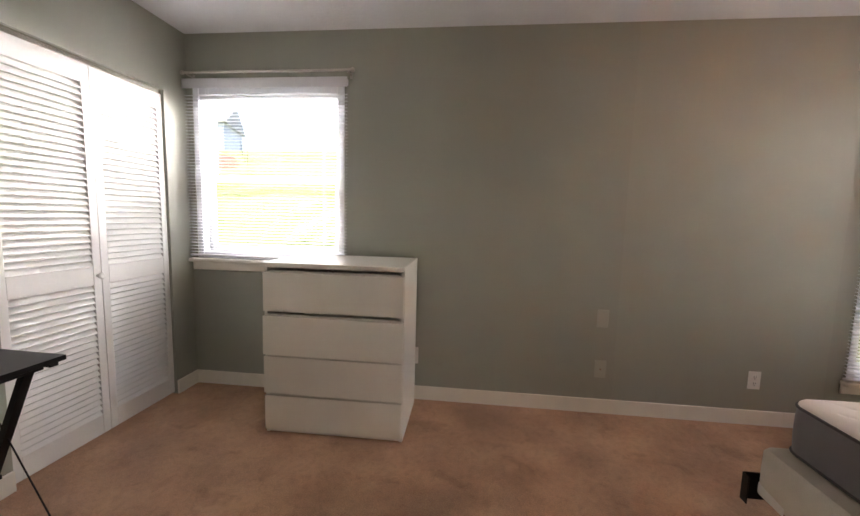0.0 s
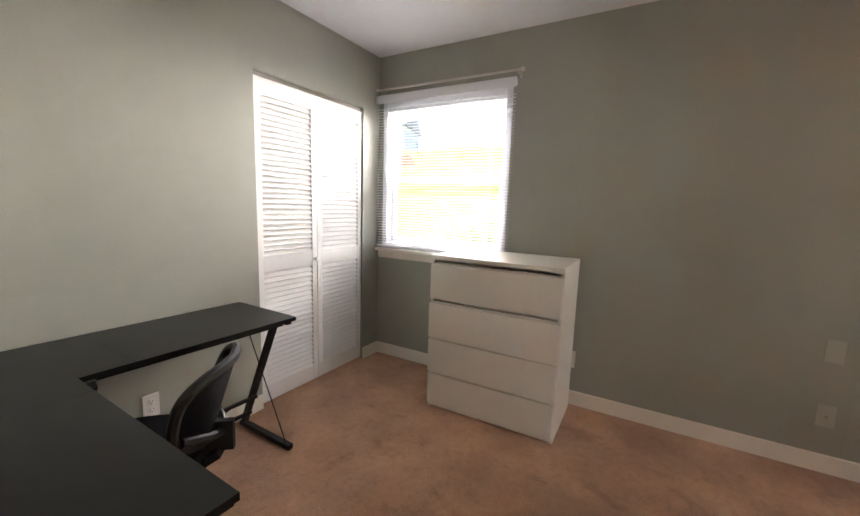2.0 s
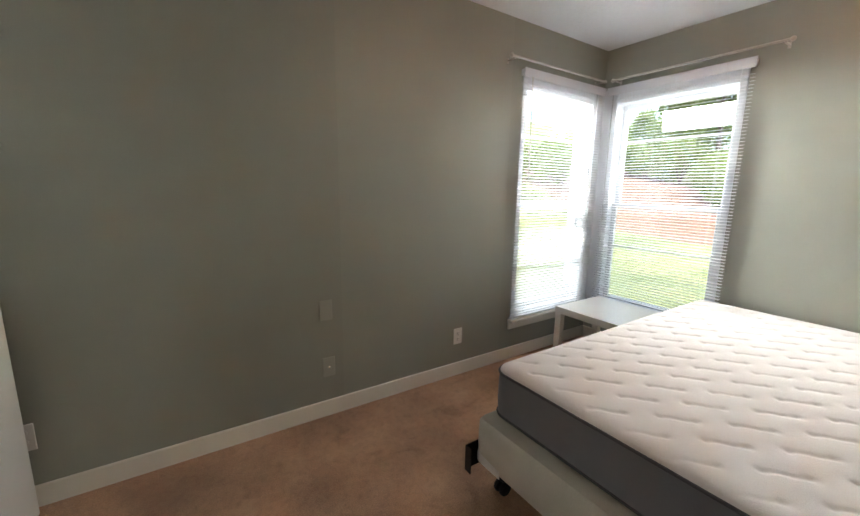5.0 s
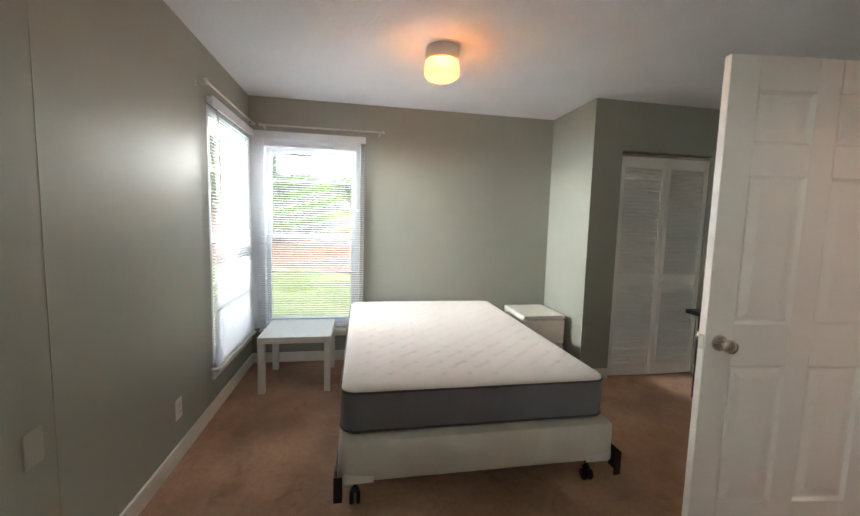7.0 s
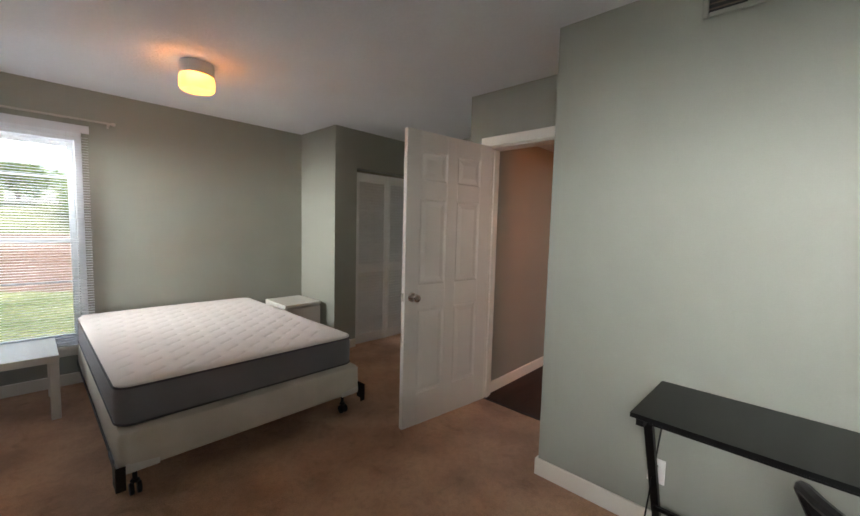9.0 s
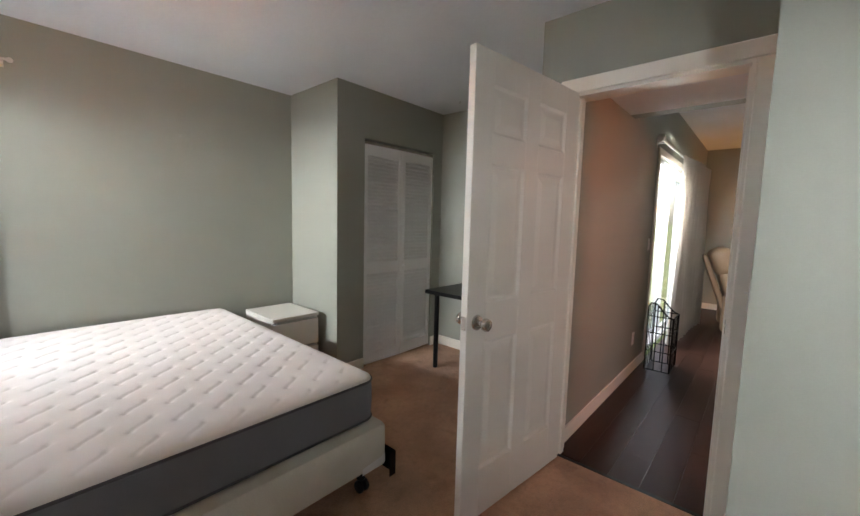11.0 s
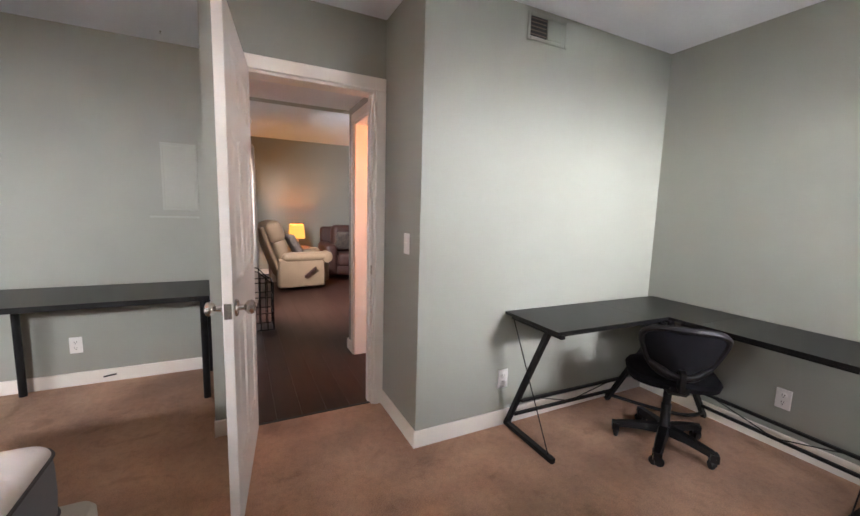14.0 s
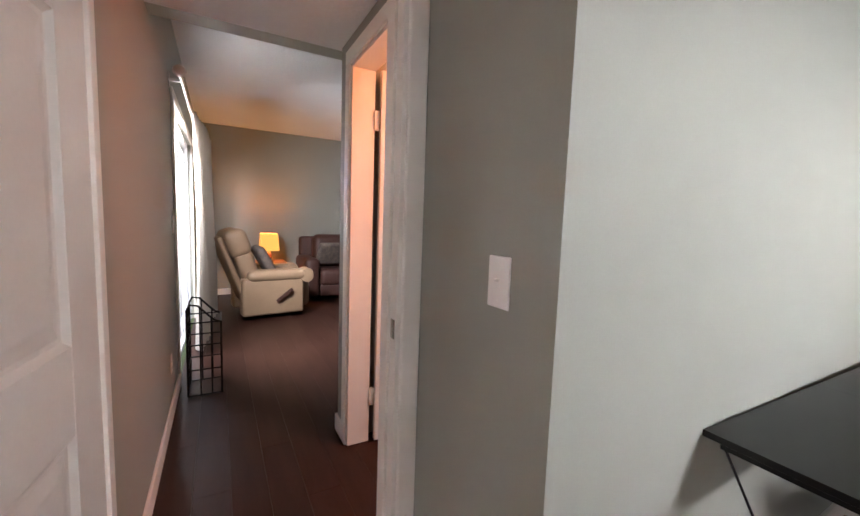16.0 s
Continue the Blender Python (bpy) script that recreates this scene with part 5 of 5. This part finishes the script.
# mulch bank and shrubs east of the house
bm = bmesh.new()
pts = []
for i in range(21):
    y = -16 + i * 2.0
    pts.append([bm.verts.new((x + 0.4 * math.sin(y), y, lawn_height(x, y) + 0.05 + rise)) for x, rise in ((12.5, -0.03), (13.0, 0.06), (14.5, 0.10), (16.6, 0.10), (17.6, -0.03))])
for a, c in zip(pts, pts[1:]):
    for k in range(4):
        bm.faces.new((a[k], a[k + 1], c[k + 1], c[k]))
structure("ground_bed", bm, MULCH, "reddish bark mulch bed below the shrubs", "mulch bed")


def leaf_cloud(name, lumps, n, size, parent, material=LEAF):
    """Many small leaves spread through uneven lumps (x, y, z, radius)."""
    vs, fs = [], []
    total = sum(l[3] ** 2 for l in lumps)
    for lx, ly, lz, lr in lumps:
        for _ in range(int(n * lr ** 2 / total)):
            d = Vector((rng.gauss(0, 1), rng.gauss(0, 1), rng.gauss(0, 0.8))).normalized()
            p = Vector((lx, ly, lz)) + d * lr * (0.55 + 0.5 * rng.random() ** 0.5)
            a = Vector((rng.uniform(-1, 1), rng.uniform(-1, 1), rng.uniform(-1, 1))).normalized()
            c = a.cross(d)
            if c.length < 1e-3:
                continue
            c.normalize()
            s = size * rng.uniform(0.6, 1.4)
            b = len(vs)
            vs += [p - a * s, p + c * s * 0.45, p + a * s, p - c * s * 0.45]
            fs.append((b, b + 1, b + 2, b + 3))
    me = bpy.data.meshes.new(name)
    me.from_pydata(vs, [], fs)
    me.materials.append(material)
    ob = new(name, me)
    ob.parent = parent
    return ob


def shrub(x, y, size, label):
    top = thing("shrub", label, "shrub", pose(x, y, lawn_height(x, y) + 0.2), "shrubs on the bank")
    lumps = [(rng.uniform(-0.6, 0.6) * size, rng.uniform(-0.6, 0.6) * size, size * rng.uniform(0.3, 1.1), size * rng.uniform(0.3, 0.55)) for _ in range(9)]
    leaf_cloud("foliage", lumps, 2600, 0.085, top)
    bm = bmesh.new()
    for k in range(5):
        a = k * 1.3
        tube(bm, [(0, 0, -0.15), (0.3 * size * math.cos(a), 0.3 * size * math.sin(a), 0.8 * size)], [0.03, 0.012], 5)
    part("stems", bm, BARK, top)


def tree(x, y, h, spread, label):
    z = lawn_height(x, y)
    top = thing("tree", label, "tree", pose(x, y, z), "trees round the house")
    bm = bmesh.new()
    tube(bm, [(0, 0, -0.2), (0.05, 0.03, h * 0.25), (-0.06, 0.08, h * 0.5), (0.05, 0, h * 0.8)], [0.05 * h * 0.5, 0.02 * h, 0.014 * h, 0.004 * h], 9)
    lumps = []
    for k in range(8):
        a, zz = k * 2.4 + rng.uniform(-0.3, 0.3), h * (0.34 + 0.07 * k)
        r = spread * (1.0 - 0.08 * k) * rng.uniform(0.7, 1.1)
        e = (r * math.cos(a), r * math.sin(a), zz + 0.16 * h)
        tube(bm, [(0, 0, zz), (e[0] * 0.5, e[1] * 0.5, zz + 0.06 * h), e], [0.010 * h, 0.006 * h, 0.002 * h], 6)
        for _ in range(3):
            lumps.append((e[0] * rng.uniform(0.5, 1.15), e[1] * rng.uniform(0.5, 1.15), e[2] + rng.uniform(-0.4, 0.5), spread * rng.uniform(0.22, 0.40)))
    part("trunk", bm, BARK, top, "grey-brown trunk with limbs", smooth=True)
    leaf_cloud("crown", lumps, 6500, 0.13, top)


for k in [i for i in range(17) if not 8 <= i <= 10]:
    shrub(15.6 + 1.8 * rng.random() + 0.8 * math.sin(k), -9.5 + k * 0.95, rng.uniform(0.8, 1.35), "leafy green shrub on the mulch bank")
for k in range(14):
    shrub(18.5 + 4.0 * rng.random(), -11 + k * 1.5, rng.uniform(1.0, 1.7), "tall leafy shrub on the slope behind the bed")
for x, y, z in ((9.5, 9.0, 1.2), (11.5, 7.5, 1.3), (13.0, 10.5, 1.5), (10.5, 12.0, 1.4), (14.5, 7.5, 1.2)):
    shrub(x, y, z, "rounded leafy shrub on the sunny lawn")
for x, y, h, s in ((21, -7, 7.5, 2.6), (23, -2.6, 7.0, 2.5), (22, 2.4, 6.0, 2.3), (20, 4.6, 4.6, 2.0), (27, -11, 9.0, 3.0), (30, -4.5, 8.5, 3.0), (27, 8, 7.0, 2.6), (12.5, 17, 7.0, 2.4)):
    tree(x, y, h, s, "broad leafy garden tree with an airy crown")

# house and steps on the hill
hz = lawn_height(-33, 42)
house = thing("house", "pale blue-grey two-storey house on top of the hill", "house", pose(-33.5, 43, hz - 0.2, 0, 0, 18))
boxpart("wall", (-5, -4, 0, 5, 4, 5.6), SIDING, house, "pale blue-grey siding", bevel=0.0)
bm = bmesh.new()
rv = [[bm.verts.new((x, y, z)) for y, z in ((-4.5, 5.4), (0, 8.0), (4.5, 5.4), (4.5, 5.25), (-4.5, 5.25))] for x in (-5.4, 5.4)]
for k in range(5):
    bm.faces.new((rv[0][k], rv[0][(k + 1) % 5], rv[1][(k + 1) % 5], rv[1][k]))
bm.faces.new(rv[0])
bm.faces.new(rv[1][::-1])
part("roof", bm, ROOF, house, "dark shingled gable roof")
for x in (-3.2, -0.6, 2.4):
    for z in (0.9, 3.6):
        wf = boxpart("window", (x - 0.55, -4.06, z, x + 0.55, -4.0, z + 1.3), VINYL, house, bevel=0.0)
        boxpart("pane", (x - 0.46, -4.075, z + 0.09, x + 0.46, -4.065, z + 1.21), ROOF, wf, "dark window glass", bevel=0.0)

SX, SY, ST = -11.4, 17.6, 35.0
steps = thing("garden_steps", "red brick garden steps up the slope", "steps", pose(SX, SY, 0, 0, 0, ST))


def slope_at(x, y):
    """The lawn's height under a point given in the steps' own axes."""
    c_, s_ = math.cos(radians(ST)), math.sin(radians(ST))
    return lawn_height(SX + c_ * x - s_ * y, SY + s_ * x + c_ * y)


for k in range(18):
    y = k * 0.42
    z = slope_at(0, y)
    boxpart("step", (-0.8, y, z - 0.25, 0.8, y + 0.42, z + 0.09), BRICKRED, steps, bevel=0.01)
for x in (-0.88, 0.88):
    rail = thing("handrail", "thin black metal handrail beside the garden steps", "handrail", pose(SX, SY, 0, 0, 0, ST), "garden handrails")
    for k in (0, 6, 12, 17):
        y = k * 0.42 + 0.2
        bm = bmesh.new()
        tube(bm, [(x, y, slope_at(x, y) - 0.1), (x, y, slope_at(x, y) + 1.0)], 0.022, 6)
        part("post", bm, BLACKMETAL, rail)
    bm = bmesh.new()
    tube(bm, [(x, k * 0.42 + 0.2, slope_at(x, k * 0.42 + 0.2) + 1.0) for k in range(18)], 0.022, 6)
    part("top_rail", bm, BLACKMETAL, rail)

# ---- floor planks of the hall, the nearest as single pieces ----
floor_hall = bpy.data.objects["floor_hall"]
PW, PL = 0.152, 1.22
bm = bmesh.new()
box(bm, 0.0003, 0.0003, 0, PW - 0.0006, PL - 0.0006, 0.0085, bevel=0.0)
plank = finish(bm, "plank", PLANK)
rest = bmesh.new()
col = 0
x = HX - PW
while x > -2.9:
    y = YD - 0.06 - PL + (col * 0.47) % PL
    first = True
    while y > LY - PL:
        y0, y1 = max(y, LY), min(y + PL, YD - 0.035)
        if x > -0.2 or y1 < -4.3:
            whole = y1 - y0 > PL - 0.001
            if x > 0.9 and whole and y > -8.2:
                piece("plank", plank, floor_hall, pose(x, y, -0.0115))
            elif y1 - y0 > 0.02:
                if x > 0.9:
                    boxpart("plank", (x + 0.0005, y0 + 0.0005, -0.0115, x + PW - 0.0005, y1 - 0.0005, -0.003), PLANK, floor_hall, bevel=0.0)
                else:
                    box(rest, x + 0.0005, y0 + 0.0005, -0.0115, x + PW - 0.0005, y1 - 0.0005, -0.003)
        y -= PL
    col += 1
    x -= PW
part("planks", rest, PLANK, floor_hall)
bpy.data.objects["planks"]["kind"] = "stuff"
boxpart("threshold", (D0 + 0.018, YD - 0.040, -0.003, D1 - 0.018, YD - 0.018, 0.003), BLACKMETAL, None, bevel=0.001)
tagged(bpy.data.objects["threshold"], "thin dark strip between carpet and planks", "threshold", kind="structure")
